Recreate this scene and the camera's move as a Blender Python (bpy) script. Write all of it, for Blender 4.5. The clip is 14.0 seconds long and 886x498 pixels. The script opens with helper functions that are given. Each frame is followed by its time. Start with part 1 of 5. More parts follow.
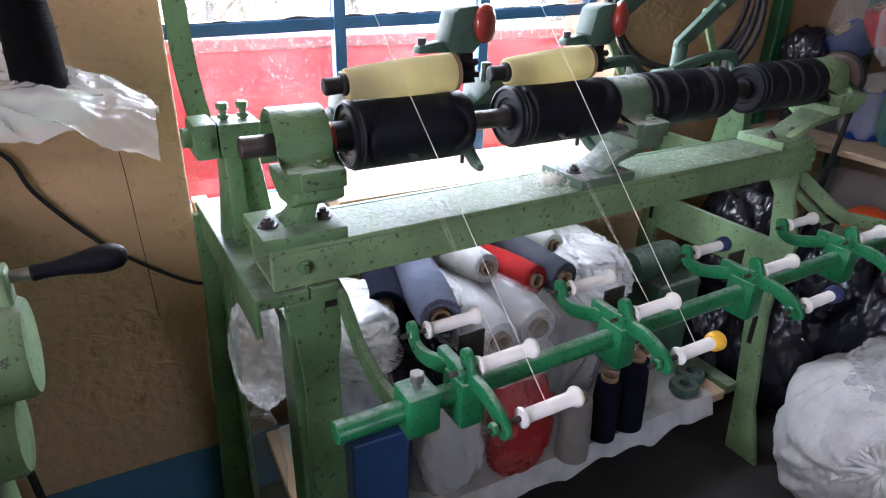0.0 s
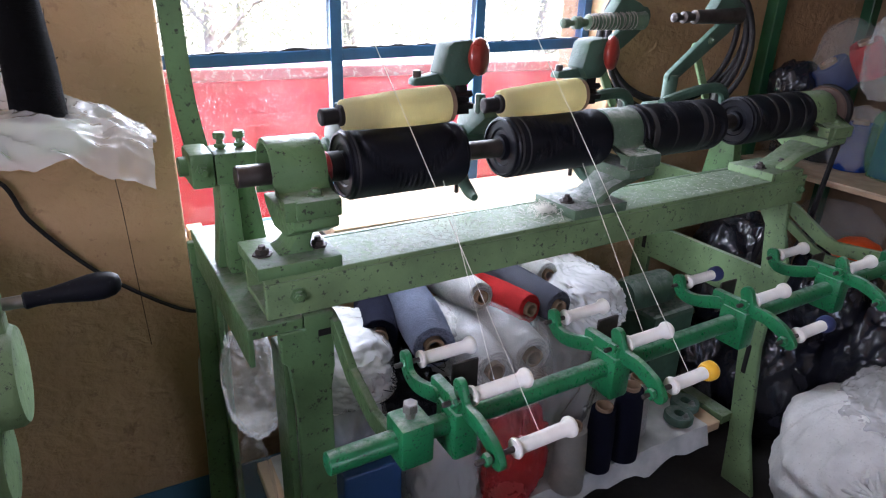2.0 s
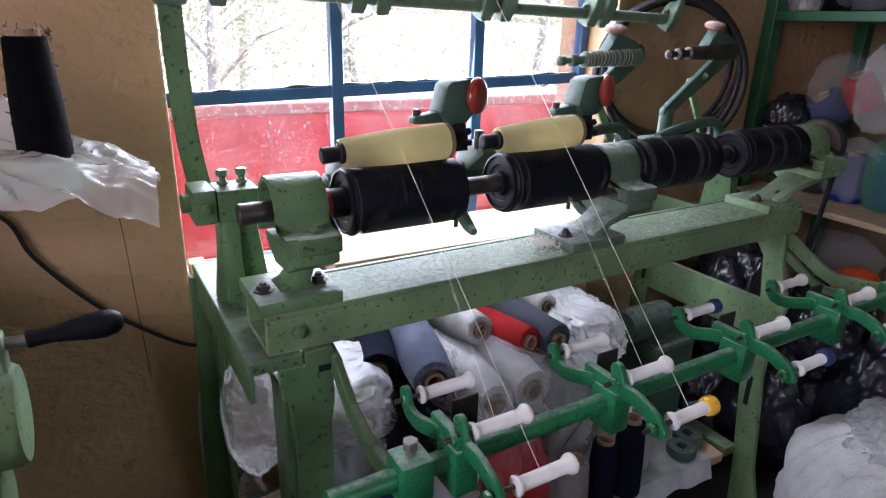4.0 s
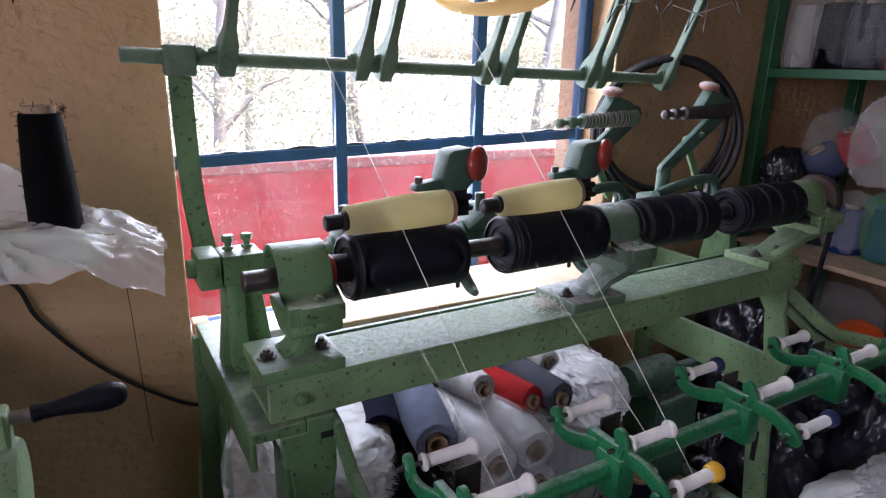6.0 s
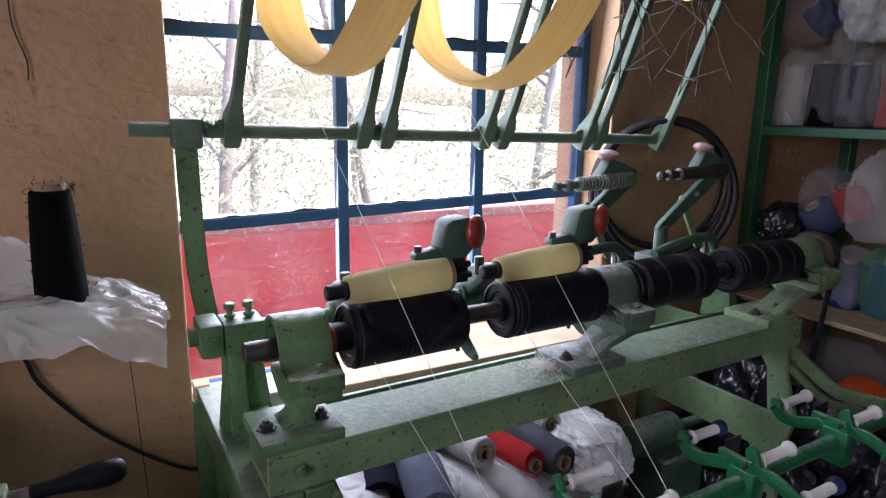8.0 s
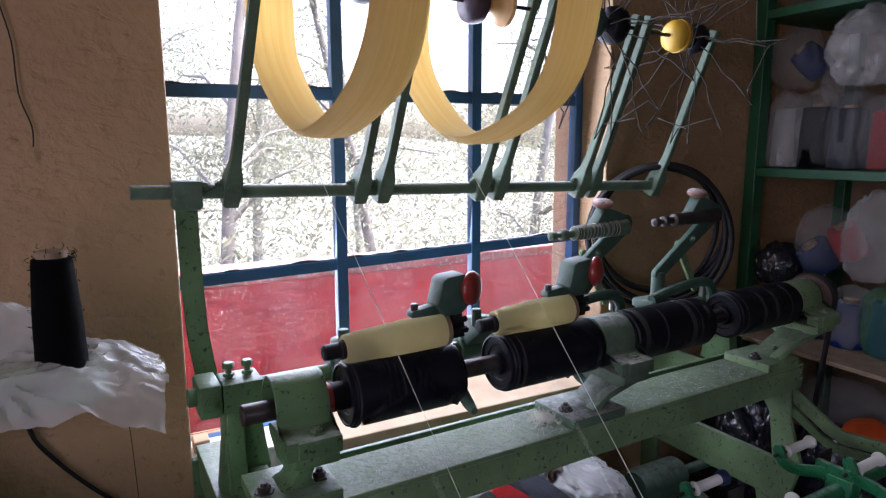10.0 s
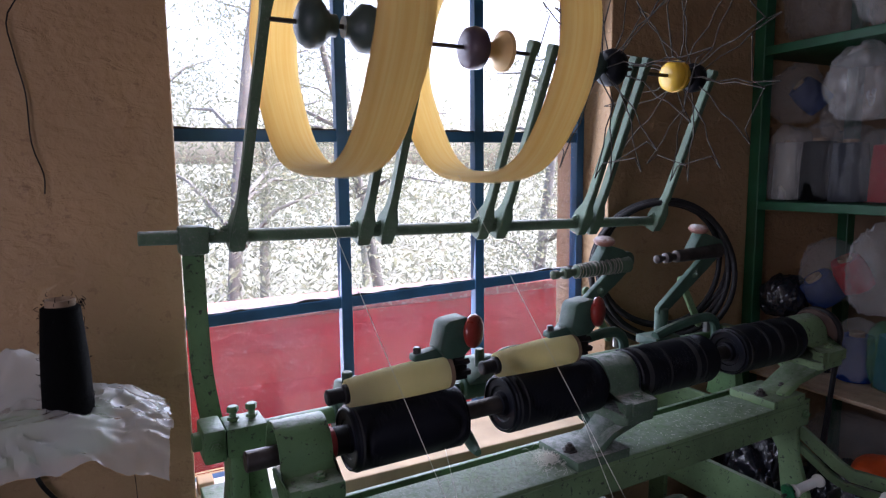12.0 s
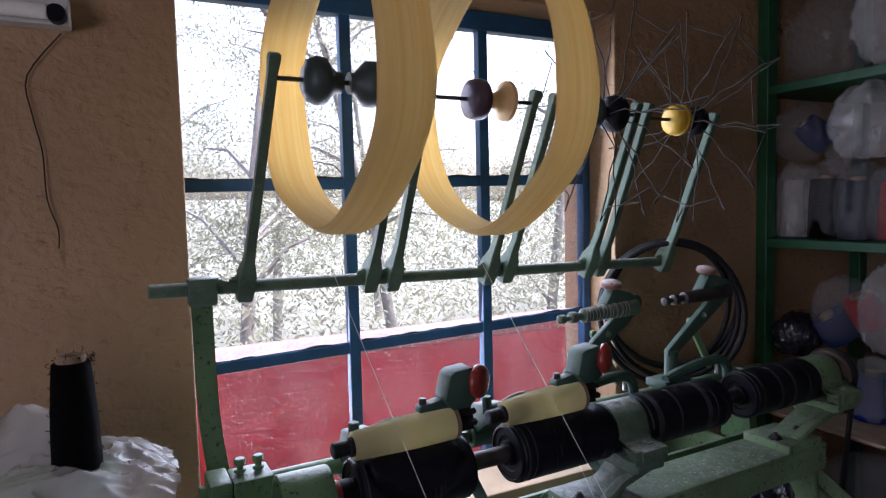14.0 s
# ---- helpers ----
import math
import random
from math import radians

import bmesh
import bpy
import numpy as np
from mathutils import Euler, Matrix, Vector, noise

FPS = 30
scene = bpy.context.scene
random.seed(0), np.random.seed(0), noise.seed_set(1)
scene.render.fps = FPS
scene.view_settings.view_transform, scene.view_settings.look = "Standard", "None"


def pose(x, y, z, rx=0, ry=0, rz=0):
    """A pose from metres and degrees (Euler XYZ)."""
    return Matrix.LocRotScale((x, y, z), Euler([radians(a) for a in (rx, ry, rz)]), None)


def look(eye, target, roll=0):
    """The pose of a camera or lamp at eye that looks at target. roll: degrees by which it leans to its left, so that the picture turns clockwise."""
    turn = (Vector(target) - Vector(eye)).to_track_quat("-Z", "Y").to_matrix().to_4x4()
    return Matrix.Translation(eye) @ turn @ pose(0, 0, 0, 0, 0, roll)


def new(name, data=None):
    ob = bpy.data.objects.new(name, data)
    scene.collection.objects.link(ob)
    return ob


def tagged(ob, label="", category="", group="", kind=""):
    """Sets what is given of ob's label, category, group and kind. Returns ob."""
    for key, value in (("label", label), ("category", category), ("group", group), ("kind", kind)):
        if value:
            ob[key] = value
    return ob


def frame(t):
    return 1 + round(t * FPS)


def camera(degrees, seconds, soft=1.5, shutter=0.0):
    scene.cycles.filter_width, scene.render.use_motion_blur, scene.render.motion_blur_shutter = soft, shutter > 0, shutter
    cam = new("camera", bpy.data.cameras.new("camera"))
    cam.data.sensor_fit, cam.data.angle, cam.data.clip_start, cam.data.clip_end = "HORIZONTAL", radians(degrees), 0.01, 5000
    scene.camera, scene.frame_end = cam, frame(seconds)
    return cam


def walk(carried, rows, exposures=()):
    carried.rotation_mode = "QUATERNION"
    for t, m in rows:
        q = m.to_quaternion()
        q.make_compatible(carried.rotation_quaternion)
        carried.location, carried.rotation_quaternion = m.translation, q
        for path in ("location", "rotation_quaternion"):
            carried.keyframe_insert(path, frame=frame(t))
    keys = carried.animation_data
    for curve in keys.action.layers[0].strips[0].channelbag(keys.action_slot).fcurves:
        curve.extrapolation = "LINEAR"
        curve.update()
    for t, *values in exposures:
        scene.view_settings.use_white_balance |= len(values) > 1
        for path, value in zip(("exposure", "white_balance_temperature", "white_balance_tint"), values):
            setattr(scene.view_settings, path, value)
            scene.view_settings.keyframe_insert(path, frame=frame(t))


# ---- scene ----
cam = camera(70.9, 14.0, soft=1.15, shutter=0.5)
PATH = [
    (0, (0.153, 0.061, 1.27), (1.019, 1.649, 0.417), 1.5),
    (0.5, (0.153, 0.06, 1.271), (1.028, 1.655, 0.438), 1.8),
    (1, (0.153, 0.06, 1.271), (1.035, 1.66, 0.457), 1.8),
    (1.5, (0.154, 0.062, 1.27), (1.044, 1.673, 0.488), 1.9),
    (2, (0.152, 0.058, 1.273), (1.049, 1.671, 0.502), 1.9),
    (2.5, (0.151, 0.056, 1.275), (1.052, 1.681, 0.535), 1.9),
    (5, (0.151, 0.054, 1.303), (1.066, 1.713, 0.663), 1.3),
    (5.5, (0.153, 0.054, 1.314), (1.074, 1.726, 0.716), 1.1),
    (6, (0.151, 0.055, 1.323), (1.07, 1.739, 0.757), 1.3),
    (6.5, (0.155, 0.054, 1.336), (1.082, 1.743, 0.803), 1.0),
    (7, (0.157, 0.051, 1.345), (1.084, 1.754, 0.856), 0.7),
    (7.5, (0.156, 0.053, 1.352), (1.087, 1.761, 0.889), 0.9),
    (8, (0.154, 0.049, 1.361), (1.078, 1.77, 0.93), 0.9),
    (10.5, (0.162, 0.035, 1.404), (1.082, 1.784, 1.096), -0.4),
    (11, (0.162, 0.03, 1.41), (1.073, 1.787, 1.12), -0.5),
    (11.5, (0.164, 0.03, 1.419), (1.081, 1.788, 1.154), -0.4),
    (12, (0.164, 0.029, 1.426), (1.075, 1.793, 1.182), -0.6),
    (12.5, (0.17, 0.029, 1.435), (1.07, 1.802, 1.218), -1.0),
    (13, (0.166, 0.024, 1.441), (1.064, 1.802, 1.26), -1.1),
    (13.5, (0.17, 0.021, 1.448), (1.055, 1.806, 1.273), -1.3),
    (14, (0.173, 0.017, 1.455), (1.053, 1.807, 1.313), -1.4),
]
walk(cam, [(t, look(eye, target, roll)) for t, eye, target, roll in PATH], exposures=[(0, 4.33, 6150, 20), (2.5, 4.05, 6150, 22), (5, 3.7, 6150, 25), (8, 3.35, 6150, 27), (11, 2.8, 5950, 26), (14, 2.6, 5900, 26)])

# ---- world, daylight and exposure ----
world = bpy.data.worlds.new("sky")
scene.world = world
world.use_nodes = True
wn = world.node_tree.nodes
sky = wn.new("ShaderNodeTexSky")
sky.sky_type, sky.sun_disc, sky.sun_elevation, sky.sun_rotation = "NISHITA", False, radians(65), radians(90)
sky.air_density, sky.dust_density = 1.0, 6.0
world.node_tree.links.new(sky.outputs[0], wn["Background"].inputs[0])
wn["Background"].inputs[1].default_value = 0.15
sun = new("sun", bpy.data.lights.new("sun", "SUN"))
sun.data.energy, sun.data.angle, sun.data.color = 3.0, radians(60), (1.0, 0.98, 0.95)
sun.matrix_world = look((0, 0, 6), (-0.93, 0, 4.0))


def window_light(name, at, target, w, h, power, color):
    """Area lamp at an opening, as sky light; south and west ones are added."""
    lamp = new(name, bpy.data.lights.new(name, "AREA"))
    lamp.data.shape, lamp.data.size, lamp.data.size_y = "RECTANGLE", w, h
    lamp.data.energy, lamp.data.color = power, color
    lamp.matrix_world = look(at, target)
    return lamp


window_light("window_daylight", (0.76, 1.325, 1.35), (0.76, 0.2, 1.2), 0.92, 1.0, 2.6, (0.84, 0.93, 1.0))
# Added weak fill from behind the camera, through a gap no view shows.
window_light("south_fill", (1.4, -2.72, 1.2), (0.9, 0.8, 0.6), 0.6, 1.9, 0.09, (0.95, 0.97, 1.0))
# Added fill from the unseen west side, brightens the left wall and shelf.
window_light("west_fill", (-1.29, -0.30, 1.45), (0.5, 1.2, 1.1), 0.75, 0.75, 1.75, (1.0, 0.945, 1.0))


# ---- materials ----
def shader(name, color, rough=0.5, metal=0.0, vary=0.15, scale=18.0, bump=0.15, bump_scale=120.0, second=None,
           second_at=0.62, dust=None, dust_from=0.55, sheen=0.0, spec=0.5, island=0.0, sub=0.0, depth=0.003):
    """A painted, worn or plain surface: base colour, blotches of a second colour, lint on upward faces, fine relief."""
    m = bpy.data.materials.new(name)
    m.use_nodes = True
    t = m.node_tree
    n, link = t.nodes, t.links.new
    p = n["Principled BSDF"]
    p.inputs["Metallic"].default_value, p.inputs["Specular IOR Level"].default_value = metal, spec
    p.inputs["Sheen Weight"].default_value = sheen
    if sub:
        p.inputs["Subsurface Weight"].default_value = sub
        p.inputs["Subsurface Radius"].default_value = (0.02, 0.012, 0.006)
    co = n.new("ShaderNodeTexCoord")
    big = n.new("ShaderNodeTexNoise")
    big.inputs["Scale"].default_value, big.inputs["Detail"].default_value = scale, 6
    fine = n.new("ShaderNodeTexNoise")
    fine.inputs["Scale"].default_value, fine.inputs["Detail"].default_value = bump_scale, 4
    link(co.outputs["Object"], big.inputs["Vector"]), link(co.outputs["Object"], fine.inputs["Vector"])
    ramp = n.new("ShaderNodeValToRGB")
    c = Vector(color)
    ramp.color_ramp.elements[0].position, ramp.color_ramp.elements[1].position = 0.3, 0.7
    ramp.color_ramp.elements[0].color = (*(c * (1 - vary)), 1)
    ramp.color_ramp.elements[1].color = (*(c * (1 + vary)), 1)
    link(big.outputs["Fac"], ramp.inputs[0])
    out = ramp.outputs[0]

    def blend(fac, a, b):
        mix = n.new("ShaderNodeMix")
        mix.data_type = "RGBA"
        link(fac, mix.inputs["Factor"]), link(a, mix.inputs["A"])
        mix.inputs["B"].default_value = (*b, 1)
        return mix.outputs["Result"]

    if second:
        chips = n.new("ShaderNodeTexNoise")
        chips.inputs["Scale"].default_value, chips.inputs["Detail"].default_value = scale * 11, 10
        chips.inputs["Roughness"].default_value = 0.7
        link(co.outputs["Object"], chips.inputs["Vector"])
        cut = n.new("ShaderNodeValToRGB")
        cut.color_ramp.elements[0].position, cut.color_ramp.elements[1].position = second_at, second_at + 0.03
        link(chips.outputs["Fac"], cut.inputs[0])
        out = blend(cut.outputs[0], out, second)
    if island:
        info = n.new("ShaderNodeNewGeometry")
        hsv = n.new("ShaderNodeHueSaturation")
        span = n.new("ShaderNodeMapRange")
        span.inputs["To Min"].default_value, span.inputs["To Max"].default_value = 1 - island, 1 + island
        link(info.outputs["Random Per Island"], span.inputs["Value"])
        link(span.outputs[0], hsv.inputs["Value"]), link(out, hsv.inputs["Color"])
        out = hsv.outputs[0]
    if dust:
        geo = n.new("ShaderNodeNewGeometry")
        sep = n.new("ShaderNodeSeparateXYZ")
        link(geo.outputs["Normal"], sep.inputs[0])
        up = n.new("ShaderNodeMapRange")
        up.inputs["From Min"].default_value, up.inputs["From Max"].default_value = dust_from, 1.0
        link(sep.outputs["Z"], up.inputs["Value"])
        lint = n.new("ShaderNodeTexNoise")
        lint.inputs["Scale"].default_value, lint.inputs["Detail"].default_value = 60, 10
        lint.inputs["Roughness"].default_value = 0.75
        link(co.outputs["Object"], lint.inputs["Vector"])
        span = n.new("ShaderNodeMapRange")
        span.inputs["From Min"].default_value, span.inputs["From Max"].default_value = 0.36, 0.62
        link(lint.outputs["Fac"], span.inputs["Value"])
        both = n.new("ShaderNodeMath")
        both.operation = "MULTIPLY"
        link(up.outputs[0], both.inputs[0]), link(span.outputs[0], both.inputs[1])
        out = blend(both.outputs[0], out, dust)
    link(out, p.inputs["Base Color"])
    r = n.new("ShaderNodeMapRange")
    r.inputs["To Min"].default_value, r.inputs["To Max"].default_value = max(rough - 0.12, 0.05), min(rough + 0.15, 1)
    link(fine.outputs["Fac"], r.inputs["Value"]), link(r.outputs[0], p.inputs["Roughness"])
    if bump:
        b = n.new("ShaderNodeBump")
        b.inputs["Strength"].default_value, b.inputs["Distance"].default_value = bump, depth
        link(fine.outputs["Fac"], b.inputs["Height"]), link(b.outputs[0], p.inputs["Normal"])
    return m


def yarn(name, color, pitch=900.0, cross=0.25, through_light=0.0):
    """Wound thread: fine crossing windings with a soft fuzz."""
    m = shader(name, color, rough=0.85, vary=0.12, scale=30, bump=0, spec=0.08)
    t = m.node_tree
    n, link = t.nodes, t.links.new
    p = n["Principled BSDF"]
    co = n.new("ShaderNodeTexCoord")
    rows = []
    for tilt in (cross * 0.35,):
        turn = n.new("ShaderNodeMapping")
        turn.inputs["Rotation"].default_value = (tilt, 0, tilt)
        link(co.outputs["Object"], turn.inputs["Vector"])
        w = n.new("ShaderNodeTexWave")
        w.bands_direction = "Z"
        w.inputs["Scale"].default_value, w.inputs["Distortion"].default_value = pitch / 6.0, 7.0
        w.inputs["Detail"].default_value, w.inputs["Detail Scale"].default_value = 3, 2.2
        link(turn.outputs[0], w.inputs["Vector"])
        rows.append(w.outputs["Fac"])
    top = n.new("ShaderNodeMath")
    top.operation = "POWER"
    top.inputs[1].default_value = 0.7
    link(rows[0], top.inputs[0])
    src = p.inputs["Base Color"].links[0].from_socket
    # Self-shadow between windings is put into the colour: grooves darker, crests lighter.
    groove_shade = n.new("ShaderNodeMapRange")
    groove_shade.inputs["To Min"].default_value, groove_shade.inputs["To Max"].default_value = 0.62, 1.15
    link(top.outputs[0], groove_shade.inputs["Value"])
    hsv = n.new("ShaderNodeHueSaturation")
    link(src, hsv.inputs["Color"]), link(groove_shade.outputs[0], hsv.inputs["Value"])
    link(hsv.outputs[0], p.inputs["Base Color"])
    b = n.new("ShaderNodeBump")
    b.inputs["Strength"].default_value, b.inputs["Distance"].default_value = 1.0, 0.003
    link(top.outputs[0], b.inputs["Height"]), link(b.outputs[0], p.inputs["Normal"])
    if through_light:
        tl = n.new("ShaderNodeBsdfTranslucent")
        tl.inputs[0].default_value = (*color, 1)
        mix = n.new("ShaderNodeMixShader")
        mix.inputs[0].default_value = through_light
        link(p.outputs[0], mix.inputs[1]), link(tl.outputs[0], mix.inputs[2])
        link(mix.outputs[0], n["Material Output"].inputs[0])
    return m


def film_plastic(name, color, base=0.3, fold=0.5, rough=0.2, wrinkle=12.0):
    """Thin wrinkled plastic film: see-through between glossy folds, whose whitish opacity paints in highlights."""
    m = bpy.data.materials.new(name)
    m.use_nodes = True
    t = m.node_tree
    n, link = t.nodes, t.links.new
    p = n["Principled BSDF"]
    p.inputs["Base Color"].default_value, p.inputs["Roughness"].default_value = (*color, 1), rough
    p.inputs["Specular IOR Level"].default_value = 0.9
    co = n.new("ShaderNodeTexCoord")
    heights = []
    for turn, size, detail in (((0.5, 0.3, 0.2), 1.0, 2.0), ((-0.6, 0.9, 1.3), 1.7, 3.0)):
        lay = n.new("ShaderNodeMapping")
        lay.inputs["Rotation"].default_value, lay.inputs["Scale"].default_value = turn, (1, 1, 0.3)
        ridge = n.new("ShaderNodeTexNoise")
        ridge.noise_type, ridge.normalize = "RIDGED_MULTIFRACTAL", True
        ridge.inputs["Scale"].default_value, ridge.inputs["Detail"].default_value = wrinkle * size, detail
        ridge.inputs["Distortion"].default_value = 0.6
        link(co.outputs["Object"], lay.inputs["Vector"]), link(lay.outputs[0], ridge.inputs["Vector"])
        heights.append(ridge.outputs["Fac"])
    both = n.new("ShaderNodeMath")
    both.operation = "MULTIPLY_ADD"
    both.inputs[1].default_value = 0.5
    link(heights[1], both.inputs[0]), link(heights[0], both.inputs[2])
    b = n.new("ShaderNodeBump")
    b.inputs["Strength"].default_value, b.inputs["Distance"].default_value = 0.85, 0.011
    link(both.outputs[0], b.inputs["Height"]), link(b.outputs[0], p.inputs["Normal"])
    if base < 1:
        clear = n.new("ShaderNodeBsdfTransparent")
        # Ridges turn more opaque, so white streaks stand in for highlights on folds.
        fac = n.new("ShaderNodeMapRange")
        fac.inputs["From Min"].default_value, fac.inputs["From Max"].default_value = 0.45, 1.15
        fac.inputs["To Min"].default_value, fac.inputs["To Max"].default_value = base, min(base + fold, 1.0)
        link(both.outputs[0], fac.inputs["Value"])
        mix = n.new("ShaderNodeMixShader")
        link(fac.outputs[0], mix.inputs[0]), link(clear.outputs[0], mix.inputs[1]), link(p.outputs[0], mix.inputs[2])
        link(mix.outputs[0], n["Material Output"].inputs[0])
    return m


def dusty_glass():
    m = bpy.data.materials.new("dusty_glass")
    m.use_nodes = True
    t = m.node_tree
    n, link = t.nodes, t.links.new
    p = n["Principled BSDF"]
    p.inputs["Base Color"].default_value, p.inputs["Roughness"].default_value = (0.75, 0.73, 0.7, 1), 0.8
    tl = n.new("ShaderNodeBsdfTranslucent")
    tl.inputs[0].default_value = (0.8, 0.78, 0.76, 1)
    dirt = n.new("ShaderNodeMixShader")
    dirt.inputs[0].default_value = 0.5
    link(p.outputs[0], dirt.inputs[1]), link(tl.outputs[0], dirt.inputs[2])
    gl = n.new("ShaderNodeBsdfGlossy")
    gl.inputs["Roughness"].default_value = 0.03
    clear = n.new("ShaderNodeBsdfTransparent")
    fres = n.new("ShaderNodeFresnel")
    fres.inputs[0].default_value = 1.45
    pane = n.new("ShaderNodeMixShader")
    link(fres.outputs[0], pane.inputs[0]), link(clear.outputs[0], pane.inputs[1]), link(gl.outputs[0], pane.inputs[2])
    co = n.new("ShaderNodeTexCoord")
    flow = n.new("ShaderNodeMapping")
    flow.inputs["Scale"].default_value = (1, 1, 0.35)
    link(co.outputs["Object"], flow.inputs["Vector"])
    spots = n.new("ShaderNodeTexNoise")
    spots.inputs["Scale"].default_value, spots.inputs["Detail"].default_value = 380, 5
    smear = n.new("ShaderNodeTexNoise")
    smear.inputs["Scale"].default_value, smear.inputs["Detail"].default_value = 9, 7
    link(flow.outputs[0], spots.inputs["Vector"]), link(flow.outputs[0], smear.inputs["Vector"])
    a = n.new("ShaderNodeMapRange")
    a.inputs["From Min"].default_value, a.inputs["From Max"].default_value = 0.60, 0.70
    a.inputs["To Max"].default_value = 0.24
    link(spots.outputs["Fac"], a.inputs["Value"])
    c = n.new("ShaderNodeMapRange")
    c.inputs["From Min"].default_value, c.inputs["From Max"].default_value = 0.35, 0.8
    c.inputs["To Min"].default_value, c.inputs["To Max"].default_value = 0.0, 0.014
    link(smear.outputs["Fac"], c.inputs["Value"])
    tot = n.new("ShaderNodeMath")
    tot.operation, tot.use_clamp = "ADD", True
    link(a.outputs[0], tot.inputs[0]), link(c.outputs[0], tot.inputs[1])
    out = n.new("ShaderNodeMixShader")
    link(tot.outputs[0], out.inputs[0]), link(pane.outputs[0], out.inputs[1]), link(dirt.outputs[0], out.inputs[2])
    link(out.outputs[0], n["Material Output"].inputs[0])
    return m


def skein_fibre():
    """A loose hank: thousands of parallel strands that let light through."""
    m = yarn("yellow_skein_yarn", (0.80, 0.62, 0.34), 1100, 0.05, 0.5)
    t = m.node_tree
    n, link = t.nodes, t.links.new
    co = n.new("ShaderNodeTexCoord")
    lay = n.new("ShaderNodeMapping")
    lay.inputs["Scale"].default_value = (150, 3, 3)
    link(co.outputs["Object"], lay.inputs["Vector"])
    st = n.new("ShaderNodeTexNoise")
    st.inputs["Scale"].default_value, st.inputs["Detail"].default_value = 1.0, 5
    link(lay.outputs[0], st.inputs["Vector"])
    ramp = n.new("ShaderNodeValToRGB")
    ramp.color_ramp.elements[0].position, ramp.color_ramp.elements[1].position = 0.25, 0.72
    ramp.color_ramp.elements[0].color, ramp.color_ramp.elements[1].color = (0.84, 0.60, 0.25, 1), (0.92, 0.77, 0.45, 1)
    link(st.outputs["Fac"], ramp.inputs[0])
    for node in n:
        if node.type == "BSDF_PRINCIPLED":
            link(ramp.outputs[0], node.inputs["Base Color"])
        if node.type == "BSDF_TRANSLUCENT":
            link(ramp.outputs[0], node.inputs[0])
    return m


def rough_plaster():
    """Hand-trowelled plaster: long shallow swells, lumps and pitted grain under worn paint."""
    m = shader("plaster", (0.36, 0.225, 0.12), rough=0.55, vary=0.13, scale=3.2, bump=0.9, bump_scale=42, depth=0.007, second=(0.29, 0.175, 0.095), second_at=0.6, spec=0.4)
    n, link = m.node_tree.nodes, m.node_tree.links.new
    last = [k for k in n if k.type == "BUMP"][0]
    co = n.new("ShaderNodeTexCoord")
    for size, height, detail in ((4.0, 0.022, 1.5), (19.0, 0.009, 5.0)):
        lay = n.new("ShaderNodeMapping")
        lay.inputs["Scale"].default_value = (1, 1, 1.7)
        lump = n.new("ShaderNodeTexNoise")
        lump.inputs["Scale"].default_value, lump.inputs["Detail"].default_value, lump.inputs["Distortion"].default_value = size, detail, 0.8
        b = n.new("ShaderNodeBump")
        b.inputs["Strength"].default_value, b.inputs["Distance"].default_value = 0.8, height
        link(co.outputs["Object"], lay.inputs["Vector"]), link(lay.outputs[0], lump.inputs["Vector"])
        link(lump.outputs["Fac"], b.inputs["Height"]), link(b.outputs[0], last.inputs["Normal"])
        last = b
    return m


def leaf_shader():
    """Thin leaves that let some of the sky's light through."""
    m = shader("leaf", (0.118, 0.128, 0.088), rough=0.6, vary=0.25, scale=2, bump=0, island=0.3)
    n, link = m.node_tree.nodes, m.node_tree.links.new
    tl = n.new("ShaderNodeBsdfTranslucent")
    tl.inputs[0].default_value = (0.19, 0.205, 0.14, 1)
    mix = n.new("ShaderNodeMixShader")
    mix.inputs[0].default_value = 0.5
    link(n["Principled BSDF"].outputs[0], mix.inputs[1]), link(tl.outputs[0], mix.inputs[2])
    link(mix.outputs[0], n["Material Output"].inputs[0])
    return m


LINT = (0.62, 0.6, 0.6)
PLASTER = rough_plaster()
CEIL = shader("ceiling_paint", (0.5, 0.44, 0.36), rough=0.9, vary=0.08, scale=3)
SKIRT = shader("skirting_paint", (0.03, 0.10, 0.17), rough=0.55, vary=0.25, scale=9)
FLOOR = shader("concrete", (0.032, 0.03, 0.028), rough=0.85, vary=0.35, scale=6, bump=0.4, bump_scale=70)
GREEN = shader("green_paint", (0.080, 0.155, 0.066), rough=0.42, vary=0.42, scale=9, bump=0.5, bump_scale=90, second=(0.022, 0.03, 0.02), second_at=0.585, dust=(0.20, 0.235, 0.19), dust_from=0.85)
PALE = shader("pale_green_paint", (0.135, 0.215, 0.10), rough=0.6, vary=0.36, scale=9, bump=0.5, bump_scale=90, second=(0.04, 0.055, 0.035), second_at=0.588, dust=(0.26, 0.31, 0.24), dust_from=0.75)
DEEP = shader("deep_green_paint", (0.012, 0.165, 0.062), rough=0.3, vary=0.22, scale=20, bump=0.15, bump_scale=110, second=(0.02, 0.03, 0.025), second_at=0.575, dust=(0.3, 0.4, 0.34), dust_from=0.8)
SAGE = shader("dusty_green_paint", (0.07, 0.12, 0.075), rough=0.6, vary=0.26, scale=22, bump=0.35, bump_scale=130, second=(0.13, 0.15, 0.125), second_at=0.57, dust=(0.42, 0.42, 0.41), dust_from=0.6)
BLACK = shader("black_bakelite", (0.005, 0.0055, 0.009), rough=0.45, vary=0.3, scale=12, bump=0.05, spec=0.16, second=(0.02, 0.02, 0.024), second_at=0.62)
RUBBER = shader("black_rubber", (0.008, 0.007, 0.008), rough=0.6, spec=0.25, vary=0.4, scale=20, second=(0.035, 0.03, 0.028), second_at=0.62)
